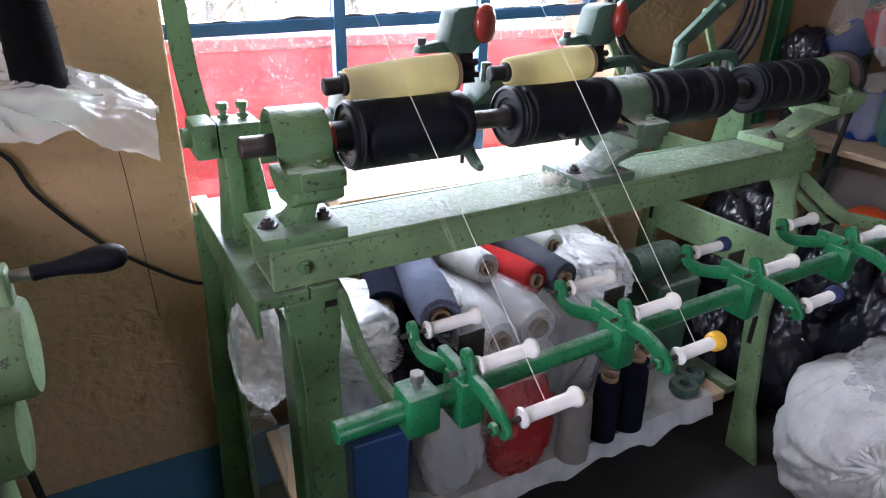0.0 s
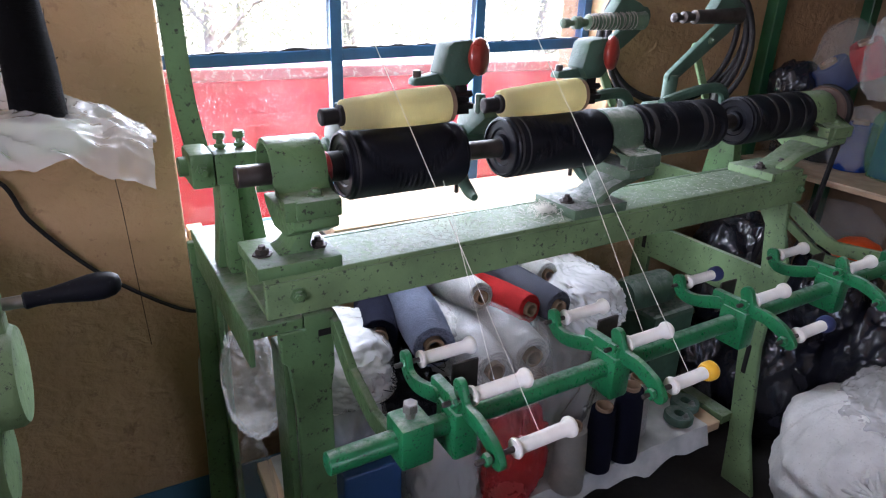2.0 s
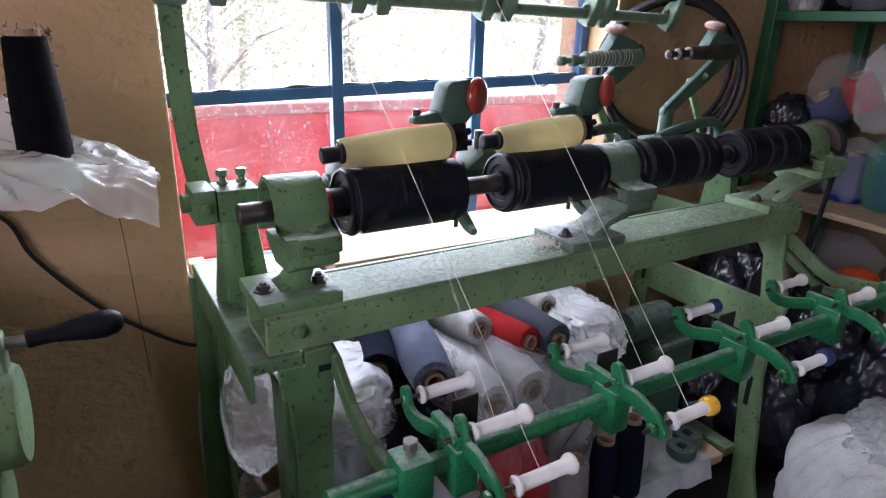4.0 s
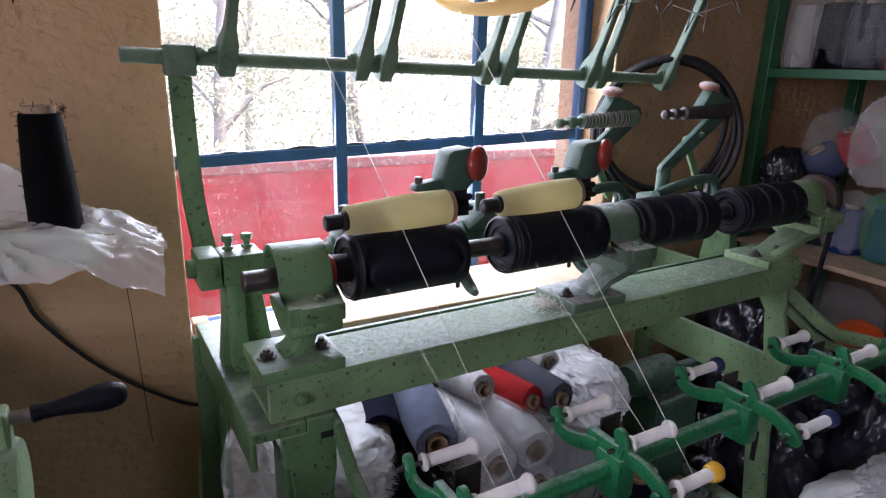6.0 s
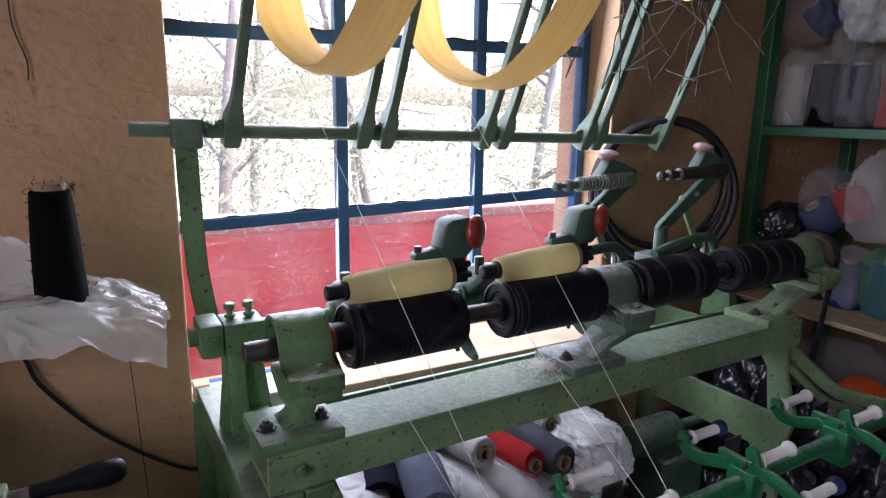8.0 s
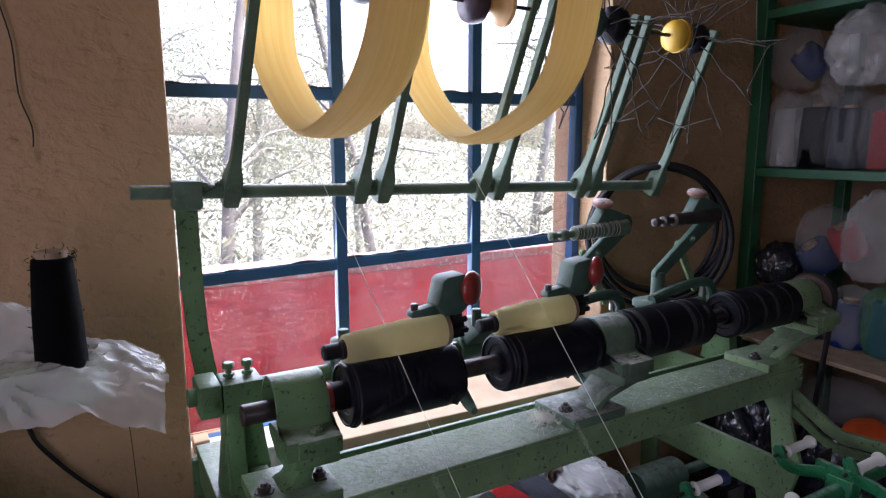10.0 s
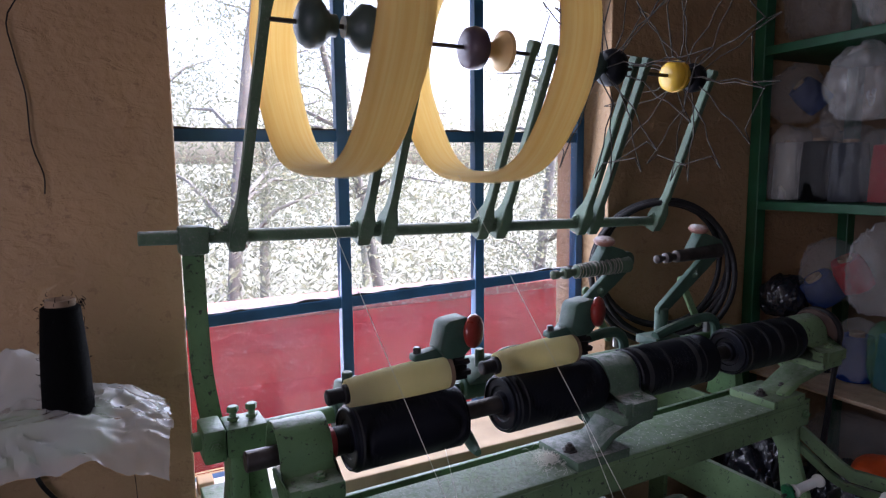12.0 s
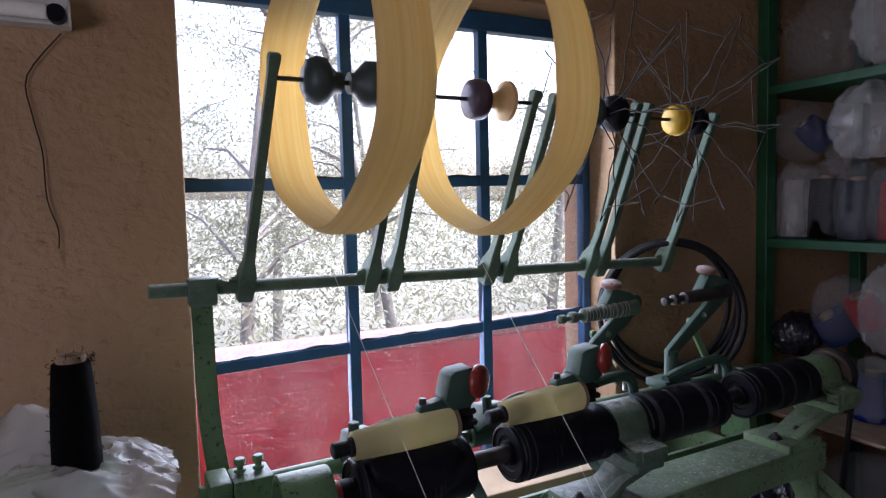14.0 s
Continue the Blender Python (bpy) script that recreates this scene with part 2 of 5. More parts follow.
STEEL = shader("steel", (0.32, 0.31, 0.3), rough=0.38, metal=0.9, vary=0.25, scale=40, second=(0.1, 0.06, 0.04), second_at=0.64)
DARKSTEEL = shader("dark_steel", (0.07, 0.06, 0.058), rough=0.42, metal=0.7, vary=0.3, scale=40)
RUSTWIRE = shader("rusty_wire", (0.03, 0.023, 0.017), rough=0.85, metal=0.0, vary=0.35, scale=60)
BLUE = shader("blue_paint", (0.018, 0.085, 0.20), rough=0.4, vary=0.25, scale=16, second=(0.01, 0.02, 0.035), second_at=0.64)
REDKNOB = shader("red_plastic", (0.26, 0.03, 0.022), rough=0.3, vary=0.15, scale=40, second=(0.12, 0.03, 0.02), second_at=0.66)
CAST = shader("dusty_dark_casting", (0.03, 0.07, 0.048), rough=0.55, vary=0.3, scale=22, bump=0.3, bump_scale=120, second=(0.05, 0.065, 0.052), second_at=0.6, dust=(0.12, 0.14, 0.12), dust_from=0.8)
GROOVE = shader("groove_lint", (0.026, 0.026, 0.028), rough=0.8, vary=0.3, scale=60)
SHELFGREEN = shader("shelf_green_paint", (0.010, 0.085, 0.035), rough=0.45, vary=0.25, scale=15, second=(0.05, 0.12, 0.07), second_at=0.63)
PULLEY = shader("brown_fibre", (0.06, 0.035, 0.025), rough=0.6, vary=0.3, scale=30)
MOTOR = shader("dusty_motor_paint", (0.03, 0.075, 0.045), rough=0.6, vary=0.3, scale=25, dust=(0.2, 0.21, 0.19), dust_from=0.2)
PALEKNOB = shader("worn_pink_plastic", (0.22, 0.10, 0.075), rough=0.5, vary=0.15, scale=60, dust=LINT)
REDBAND = shader("red_tape", (0.3, 0.02, 0.02), rough=0.5)
WHITEPL = shader("white_plastic", (0.78, 0.77, 0.72), rough=0.32, vary=0.06, scale=40, second=(0.55, 0.5, 0.42), second_at=0.7)
YELLOWPL = shader("yellow_plastic", (0.75, 0.42, 0.03), rough=0.35)
NAVYTAPE = shader("navy_tape", (0.02, 0.03, 0.10), rough=0.5)
WOOD = shader("raw_wood", (0.50, 0.36, 0.23), rough=0.75, vary=0.2, scale=9, bump=0.3, bump_scale=60)
CREAMWOOD = shader("cream_wood", (0.62, 0.42, 0.20), rough=0.5, vary=0.15, scale=30, second=(0.25, 0.14, 0.06), second_at=0.66)
PURPLEWOOD = shader("purple_wood", (0.055, 0.035, 0.06), rough=0.45, vary=0.2)
HUBGREEN = shader("hub_green", (0.028, 0.05, 0.05), rough=0.5, vary=0.25, scale=30)
HUBYELLOW = shader("hub_yellow", (0.55, 0.33, 0.02), rough=0.4, vary=0.12)
PARAPET = shader("red_wall_paint", (0.60, 0.02, 0.035), rough=0.55, vary=0.14, scale=4, bump=0.25, bump_scale=40, second=(0.55, 0.05, 0.06), second_at=0.62)
CARD = shader("cardboard", (0.24, 0.16, 0.10), rough=0.8, vary=0.12)
PAPER = shader("printed_paper", (0.42, 0.32, 0.22), rough=0.7, vary=0.2, scale=25, second=(0.4, 0.05, 0.03), second_at=0.6)
SACK = shader("woven_sack", (0.68, 0.68, 0.66), rough=0.5, vary=0.16, scale=14, bump=0.8, bump_scale=170, second=(0.5, 0.5, 0.48), second_at=0.6)
SHEET = shader("white_sheet", (0.42, 0.42, 0.40), rough=0.6, vary=0.25, scale=16, second=(0.22, 0.21, 0.19), second_at=0.66)
BLUEBOX = shader("blue_box", (0.02, 0.07, 0.2), rough=0.5, vary=0.15, scale=12)
ORANGE = shader("orange_plastic", (0.75, 0.10, 0.02), rough=0.4)
LEAF = leaf_shader()
BARK = shader("bark", (0.20, 0.195, 0.175), rough=0.9, vary=0.3, scale=8, bump=0.4, bump_scale=30)
GRASS = shader("hillside_grass", (0.075, 0.082, 0.06), rough=0.9, vary=0.3, scale=1.5)
BATTEN = shader("white_enamel", (0.6, 0.6, 0.58), rough=0.35)
CREAM_YARN = yarn("cream_yarn", (0.95, 0.86, 0.50), 1500, 0.25, 0.35)
COPING = shader("weathered_coping", (0.45, 0.13, 0.13), rough=0.7, vary=0.2, scale=7, bump=0.3, bump_scale=60, second=(0.48, 0.32, 0.29), second_at=0.55)
SKEIN_YARN = skein_fibre()
BLACK_YARN = yarn("black_yarn", (0.005, 0.005, 0.006), 1300)
GREY_YARN = yarn("blue_grey_yarn", (0.15, 0.17, 0.23), 600)
DARK_YARN = yarn("dark_grey_yarn", (0.085, 0.09, 0.11), 600)
NAVY_YARN = yarn("navy_yarn", (0.012, 0.014, 0.03), 1000)
WHITE_YARN = yarn("white_yarn", (0.68, 0.67, 0.64), 1000)
OFFWHITE_YARN = yarn("off_white_yarn", (0.48, 0.46, 0.42), 1000)
RED_YARN = yarn("red_yarn", (0.55, 0.03, 0.03), 1000)
BLUE_YARN = yarn("blue_yarn", (0.03, 0.06, 0.2), 1000)
DEEPBLUE_YARN = yarn("deep_blue_yarn", (0.012, 0.05, 0.30), 1000)
THREAD = shader("thread", (0.8, 0.78, 0.7), rough=0.7, bump=0)
CLEAR_BAG = film_plastic("clear_bag", (0.60, 0.61, 0.62), 0.10, 0.42, 0.12)
MILKY_BAG = film_plastic("milky_bag", (0.70, 0.70, 0.69), 0.40, 0.5, 0.16)
WHITE_BAG = film_plastic("white_bag", (0.76, 0.76, 0.76), 0.45, 0.45, 0.14, 14)
FILM_BAG = film_plastic("thin_clear_bag", (0.85, 0.85, 0.85), 0.20, 0.5, 0.12)
RED_FILM = film_plastic("red_film", (0.45, 0.03, 0.03), 0.7, 0.3, 0.25)
BLACK_BAG = film_plastic("black_bag", (0.012, 0.013, 0.02), 1.0, 0, 0.26, 14)
GREEN_BAG = film_plastic("green_bag", (0.10, 0.3, 0.17), 0.35, 0.5)
GLASS = dusty_glass()


# ---- mesh helpers ----
def part(name, bm, material, parent=None, label="", smooth=None):
    """Links a bmesh as one mesh object under a thing or a part."""
    me = bpy.data.meshes.new(name)
    bm.to_mesh(me)
    bm.free()
    me.materials.append(material)
    if smooth is not None:
        for f in me.polygons:
            f.use_smooth = True
        me.set_sharp_from_angle(angle=radians(smooth))
    ob = new(name, me)
    ob.parent = parent
    return tagged(ob, label) if label else ob


def thing(name, label, category, group="", at=(0, 0, 0)):
    ob = new(name)
    ob.location = at
    ob.empty_display_size = 0.05
    return tagged(ob, label, category, group)


def add(bm, piece, m=None):
    """Adds a bmesh to another one, by a matrix, and frees it."""
    if m is not None:
        piece.transform(m)
    me = bpy.data.meshes.new("piece")
    piece.to_mesh(me)
    piece.free()
    bm.from_mesh(me)
    bpy.data.meshes.remove(me)
    return bm


def box(x0, x1, y0, y1, z0, z1, bevel=0.002, m=None, bm=None):
    b = bmesh.new()
    bmesh.ops.create_cube(b, size=1, matrix=Matrix.LocRotScale(((x0 + x1) / 2, (y0 + y1) / 2, (z0 + z1) / 2), None, (x1 - x0, y1 - y0, z1 - z0)))
    if bevel:
        bmesh.ops.bevel(b, geom=b.edges[:], offset=bevel, segments=2, affect="EDGES", profile=0.5)
    return add(bm or bmesh.new(), b, m)


def prism(pts, a0, a1, axis="x", bevel=0.0015, bm=None, m=None):
    """A flat outline (the two other axes in order) given thickness along one axis."""
    b = bmesh.new()
    where = {"x": lambda u, v: (a0, u, v), "y": lambda u, v: (u, a0, v), "z": lambda u, v: (u, v, a0)}[axis]
    f = b.faces.new([b.verts.new(where(u, v)) for u, v in pts])
    ext = bmesh.ops.extrude_face_region(b, geom=[f])
    way = {"x": (a1 - a0, 0, 0), "y": (0, a1 - a0, 0), "z": (0, 0, a1 - a0)}[axis]
    bmesh.ops.translate(b, vec=way, verts=[v for v in ext["geom"] if isinstance(v, bmesh.types.BMVert)])
    bmesh.ops.recalc_face_normals(b, faces=b.faces[:])
    if bevel:
        sharp = [e for e in b.edges if len(e.link_faces) == 2 and e.calc_face_angle(0) > 0.5]
        bmesh.ops.bevel(b, geom=sharp, offset=bevel, segments=2, affect="EDGES", profile=0.5)
    return add(bm or bmesh.new(), b, m)


def band(path, width, cap=True):
    """The outline of a flat bar of some width along a path in a plane, with rounded ends."""
    left, right = [], []
    p = [Vector(q) for q in path]
    for i, q in enumerate(p):
        d = (p[min(i + 1, len(p) - 1)] - p[max(i - 1, 0)]).normalized()
        w = width[i] if isinstance(width, (list, tuple)) else width
        nrm = Vector((-d.y, d.x)) * w / 2
        left.append(q + nrm), right.append(q - nrm)

    def end(q, d, w):
        nrm = Vector((-d.y, d.x))
        return [q + (nrm * math.cos(a) + d * math.sin(a)) * w / 2 for a in (0.5, 1.05, 1.57, 2.09, 2.64)]

    wid = width if isinstance(width, (list, tuple)) else [width] * len(p)
    tail = end(p[-1], (p[-1] - p[-2]).normalized(), wid[-1]) if cap else []
    head = end(p[0], (p[0] - p[1]).normalized(), wid[0]) if cap else []
    return [tuple(q) for q in left + tail + right[::-1] + head]


def curve_points(pts, n=6):
    """A smooth run through points (Catmull-Rom)."""
    p = [Vector(q) for q in pts]
    out = []
    for i in range(len(p) - 1):
        a, b, c, d = p[max(i - 1, 0)], p[i], p[i + 1], p[min(i + 2, len(p) - 1)]
        for k in range(n):
            t = k / n
            out.append(0.5 * (2 * b + (c - a) * t + (2 * a - 5 * b + 4 * c - d) * t * t + (3 * b - a - 3 * c + d) * t ** 3))
    return out + [p[-1]]


def tube(pts, r, seg=8, bm=None, smooth_n=0, closed=False):
    """A round bar along points."""
    b = bm or bmesh.new()
    p = curve_points(pts, smooth_n) if smooth_n else [Vector(q) for q in pts]
    rings = []
    up = None
    if isinstance(r, (list, tuple)):
        r = [float(v) for v in np.interp(np.linspace(0, 1, len(p)), np.linspace(0, 1, len(r)), r)]
    for i, q in enumerate(p):
        if closed:
            d = (p[(i + 1) % len(p)] - p[i - 1]).normalized()
        else:
            d = (p[min(i + 1, len(p) - 1)] - p[max(i - 1, 0)]).normalized()
        if up is None:
            up = d.orthogonal().normalized()
        up = (up - d * up.dot(d)).normalized()
        side = d.cross(up)
        rr = r[i] if isinstance(r, (list, tuple)) else r
        rings.append([b.verts.new(q + (up * math.cos(a) + side * math.sin(a)) * rr) for a in (k * math.tau / seg for k in range(seg))])
    for i in range(len(rings) - (0 if closed else 1)):
        s, e = rings[i], rings[(i + 1) % len(rings)]
        for k in range(seg):
            b.faces.new((s[k], s[(k + 1) % seg], e[(k + 1) % seg], e[k]))
    if not closed:
        b.faces.new(rings[0][::-1]), b.faces.new(rings[-1])
    return b


def lathe(profile, m=None, seg=32, bm=None, closed=False):
    """A turned body: (radius, height) pairs round z. closed: the profile is a loop (a hollow ring)."""
    b = bmesh.new()
    rings = [[b.verts.new((r * math.cos(k * math.tau / seg), r * math.sin(k * math.tau / seg), h)) for k in range(seg)] for r, h in profile]
    for i in range(len(rings) - (0 if closed else 1)):
        s, e = rings[i], rings[(i + 1) % len(rings)]
        for k in range(seg):
            b.faces.new((s[k], s[(k + 1) % seg], e[(k + 1) % seg], e[k]))
    if not closed:
        b.faces.new(rings[0][::-1]), b.faces.new(rings[-1])
    return add(bm or bmesh.new(), b, m)


def along(a, b):
    """The matrix that lays a body turned round z from a to b."""
    d = Vector(b) - Vector(a)
    return Matrix.Translation(a) @ d.to_track_quat("Z", "Y").to_matrix().to_4x4()


def rod(a, b, r, seg=16, bm=None, bevel=0.0015):
    ln = (Vector(b) - Vector(a)).length
    e = min(bevel, r * 0.4)
    return lathe([(r - e, 0), (r, e), (r, ln - e), (r - e, ln)], along(a, b), seg, bm)


def hexbolt(at, way=(0, 0, 1), r=0.007, h=0.006, bm=None):
    b = Vector(at) + Vector(way).normalized() * h
    bm = lathe([(r * 1.5, 0), (r * 1.5, h * 0.25), (r * 0.98, h * 0.26), (r, h * 0.35), (r, h * 0.9), (r * 0.85, h)], along(at, b), 6, bm)
    return lathe([(r * 0.55, h * 0.9), (r * 0.5, h * 1.5)], along(at, b), 10, bm)


def blob(at, size, seed, power=2.0, rough=0.12, fold=0.06, subdiv=5, flat_base=True, spin=0.0):
    """A soft filled bag: rounded body with lumps and sharp folds."""
    b = bmesh.new()
    bmesh.ops.create_icosphere(b, subdivisions=subdiv, radius=1)
    o = Vector((seed * 7.3, seed * 3.1, seed * 1.7))
    turn = Euler((seed * 1.1, seed * 0.7, seed * 1.9)).to_matrix()
    for v in b.verts:
        d = v.co.normalized()
        s = (abs(d.x) ** power + abs(d.y) ** power + abs(d.z) ** power) ** (-1 / power)
        lump = noise.noise(d * 1.6 + o) * rough
        w = turn @ (d + 0.3 * noise.noise_vector(d * 1.8 + o))
        w.z *= 0.3
        crease = -fold * (abs(noise.noise(w * 3.6 + o * 2)) + 0.6 * abs(noise.noise(w * 8 + o)) + 0.35 * abs(noise.noise(w * 17 - o)) + (0.2 * abs(noise.noise(w * 34 + o)) if subdiv > 5 else 0))
        v.co = d * s * (1 + lump + crease)
        if flat_base and v.co.z < -0.8:
            v.co.z = -0.8 + (v.co.z + 0.8) * 0.1
    b.transform(Matrix.LocRotScale(at, Euler((0, 0, spin)), size))
    return b


# ---- the room ----
F0, WALL = 0.10, 1.24


def room():
    lay = lambda n, bm, mat, label, cat="wall": tagged(part(n, bm, mat, None), label, cat, kind="structure")  # noqa: E731
    lay("floor", box(-2.4, 2.5, -2.9, 1.45, F0 - 0.1, F0, 0), FLOOR, "dark dusty concrete workshop floor", "floor")
    lay("ceiling", box(-2.4, 2.5, -2.9, 1.45, 2.75, 2.85, 0), CEIL, "plain painted workshop ceiling", "ceiling")
    # Window wall, with its opening from x 0.262 to 1.262 and z 0.77 to 1.90.
    w = box(-2.4, 0.256, WALL, 1.45, F0, 2.75, 0.004)
    box(1.262, 2.5, WALL, 1.45, F0, 2.75, 0.004, bm=w)
    box(0.256, 1.262, WALL + 0.002, 1.448, F0, 0.77, 0, bm=w)
    box(0.256, 1.262, WALL + 0.002, 1.448, 1.915, 2.75, 0, bm=w)
    lay("wall_north", w, PLASTER, "rough tan-brown plastered wall around the window")
    lay("wall_east", box(2.3, 2.5, -2.9, WALL - 0.002, F0, 2.75, 0), PLASTER, "tan-brown plastered wall behind the shelves")
    # Unseen wall; its opening is added for the west fill lamp.
    ww = box(-1.5, -1.3, -2.9, -0.70, F0, 2.75, 0)
    box(-1.5, -1.3, 0.10, WALL - 0.002, F0, 2.75, 0, bm=ww)
    box(-1.498, -1.302, -0.70, 0.10, F0, 1.05, 0, bm=ww)
    box(-1.498, -1.302, -0.70, 0.10, 1.85, 2.75, 0, bm=ww)
    lay("wall_west", ww, PLASTER, "unseen tan-brown plastered side wall with an added light opening")
    # Unseen rear wall, with a gap added for the south fill.
    s = box(-1.5, 1.1, -2.9, -2.7, F0, 2.75, 0)
    box(1.7, 2.3, -2.9, -2.7, F0, 2.75, 0, bm=s)
    box(1.1, 1.7, -2.898, -2.702, 2.15, 2.75, 0, bm=s)
    lay("wall_south", s, PLASTER, "unseen tan-brown plastered wall with an added light opening")
    lay("baseboard", box(-1.29, 0.9, WALL - 0.004, WALL + 0.003, F0, 0.265, 0.001), SKIRT, "dark blue painted skirting band on plaster", "baseboard")


def window():
    win = thing("window_1", "blue steel casement window with dusty panes", "window")
    win["kind"] = "structure"
    y0, y1 = 1.338, 1.362
    fr = box(0.232, 0.254, y0 - 0.004, y1, 0.772, 1.912, 0.002)
    box(1.238, 1.26, y0 - 0.004, y1, 0.772, 1.912, 0.002, bm=fr)
    box(0.236, 1.258, y0 - 0.006, y1 + 0.002, 1.868, 1.912, 0.002, bm=fr)
    box(0.236, 1.258, y0 - 0.006, y1 + 0.002, 0.772, 0.80, 0.002, bm=fr)
    part("window_frame", fr, BLUE, win, "chipped blue painted steel frame")
    for x in (0.598, 0.941):
        part("mullion", box(x - 0.0125, x + 0.0125, y0 - 0.002, y1 - 0.001, 0.79, 1.88, 0.002), BLUE, win)
    # The bars rise a little towards the far jamb.
    def low_bar(x):
        return 1.131 + 0.028 * (x - 0.27)

    def high_bar(x):
        return 1.503 + 0.010 * (x - 0.27)

    for bar in (low_bar, high_bar):
        part("glazing_bar", prism([(0.25, bar(0.25) - 0.012), (1.245, bar(1.245) - 0.012), (1.245, bar(1.245) + 0.012), (0.25, bar(0.25) + 0.012)], y0 + 0.002, y1 - 0.003, "y", 0.002), BLUE, win)
        # Ragged putty along the tops of the bars.
        for xa, xb in ((0.258, 0.585), (0.612, 0.928), (0.955, 1.236)):
            n = 26
            run = [xa + (xb - xa) * i / n for i in range(n + 1)]
            top = [(x, bar(x) + 0.013 + 0.007 * max(0, noise.noise((i * 0.33, bar(0.27) * 9, xa * 5))) + 0.001) for i, x in enumerate(run)]
            part("putty", prism(top + [(xb, bar(xb) + 0.008), (xa, bar(xa) + 0.008)], y0 + 0.004, y0 + 0.016, "y", 0), DARKSTEEL, win)
    level = [lambda x: 0.80, low_bar, high_bar, lambda x: 1.868]
    for xa, xb in ((0.252, 0.5875), (0.6085, 0.9305), (0.9515, 1.240)):
        for k in range(3):
            a, b = level[k], level[k + 1]
            pane = part("pane", prism([(xa, a(xa) + 0.010), (xb, a(xb) + 0.010), (xb, b(xb) - 0.010), (xa, b(xa) - 0.010)], 1.350, 1.353, "y", 0), GLASS, win)
            pane.visible_shadow = False
    # Sill is raised over the lower frame; its white stands in for glare there.
    sill = part("sill_1", box(0.255, 1.268, WALL - 0.012, 1.33, 0.74, 0.806, 0.004), WHITEPL)
    tagged(sill, "white painted window sill strewn with lint", "window sill", kind="structure")
    board = part("plank", box(0.50, 1.25, 1.10, 1.30, 0.822, 0.852, 0.003, m=None), WOOD)
    tagged(board, "pale raw wooden plank lying along the window sill", "plank")
    for x in (0.56, 1.18):
        b = part("wood_block", box(x, x + 0.05, 1.245, 1.295, 0.806, 0.822, 0.002), WOOD)
        tagged(b, "small raw wood block under the plank", "wood block")


def outside():
    g = bmesh.new()
    n = 30
    vs = [[g.verts.new((-40 + 80 * i / n, 1.9 + 90 * (j / n) ** 2, -1.2 + 0.13 * 90 * (j / n) ** 2 * 0.35 + 0.5 * noise.noise((i * 0.7, j * 0.6, 0)))) for i in range(n + 1)] for j in range(n + 1)]
    for j in range(n):
        for i in range(n):
            g.faces.new((vs[j][i], vs[j][i + 1], vs[j + 1][i + 1], vs[j + 1][i]))
    tagged(part("ground", g, GRASS, None, smooth=60), "overgrown grassy hillside beyond the window", "ground", kind="structure")
    wall = box(-2.5, 4.0, 1.62, 1.74, -1.2, 1.058, 0.004)
    par = tagged(part("parapet", wall, PARAPET), "red painted parapet wall outside the window", "parapet", kind="structure") or bpy.data.objects["parapet"]
    part("coping", box(-2.5, 4.0, 1.60, 1.76, 1.058, 1.088, 0.006), COPING, par, "weathered pink coping")
    tagged(part("eave", box(-2.5, 4.0, 1.47, 1.72, 2.0, 2.08, 0.004), PARAPET), "red painted eave above the window", "eave", kind="structure")
    rnd = random.Random(4)
    for x, y, h, lean, dens in ((0.95, 5.6, 5.2, 0.1, 1.0), (2.7, 6.4, 4.6, -0.2, 1.0), (4.6, 6.2, 5.0, 0.15, 1.2), (6.6, 7.5, 4.5, 0.1, 1.2), (1.9, 9.0, 6.4, 0.1, 1.1), (4.0, 10.5, 6.0, -0.1, 1.2), (8.2, 10.0, 6.0, 0.0, 1.2), (0.3, 8.8, 4.4, 0.1, 1.0)):
        tree(x, y, -0.9 + 0.04 * (y - 2), h, lean, dens, rnd)
    shrub = bmesh.new()
    for _ in range(52000):
        x, y = rnd.uniform(-1.0, 11), rnd.uniform(3.2, 9.5)
        tall = 1.75 + 0.13 * (y - 3) + 0.7 * noise.noise((x * 0.9, y * 0.5, 0)) + 0.35 * noise.noise((x * 2.6, y, 3))
        leaf(shrub, Vector((x, y, -0.9 + rnd.random() ** 0.7 * tall + 0.1 * (y - 3))), rnd.uniform(0.018, 0.045), rnd)
    tagged(part("undergrowth", shrub, LEAF), "dense pale green undergrowth outside", "undergrowth", kind="stuff")


def leaf(bm, at, s, rnd):
    q = Euler((rnd.uniform(-1, 1), rnd.uniform(-1, 1), rnd.uniform(0, 6.28))).to_matrix()
    bm.faces.new([bm.verts.new(at + q @ Vector(v)) for v in ((-s, 0, 0), (0, -s * 0.35, 0.1 * s), (s, 0, 0), (0, s * 0.35, 0.1 * s))])


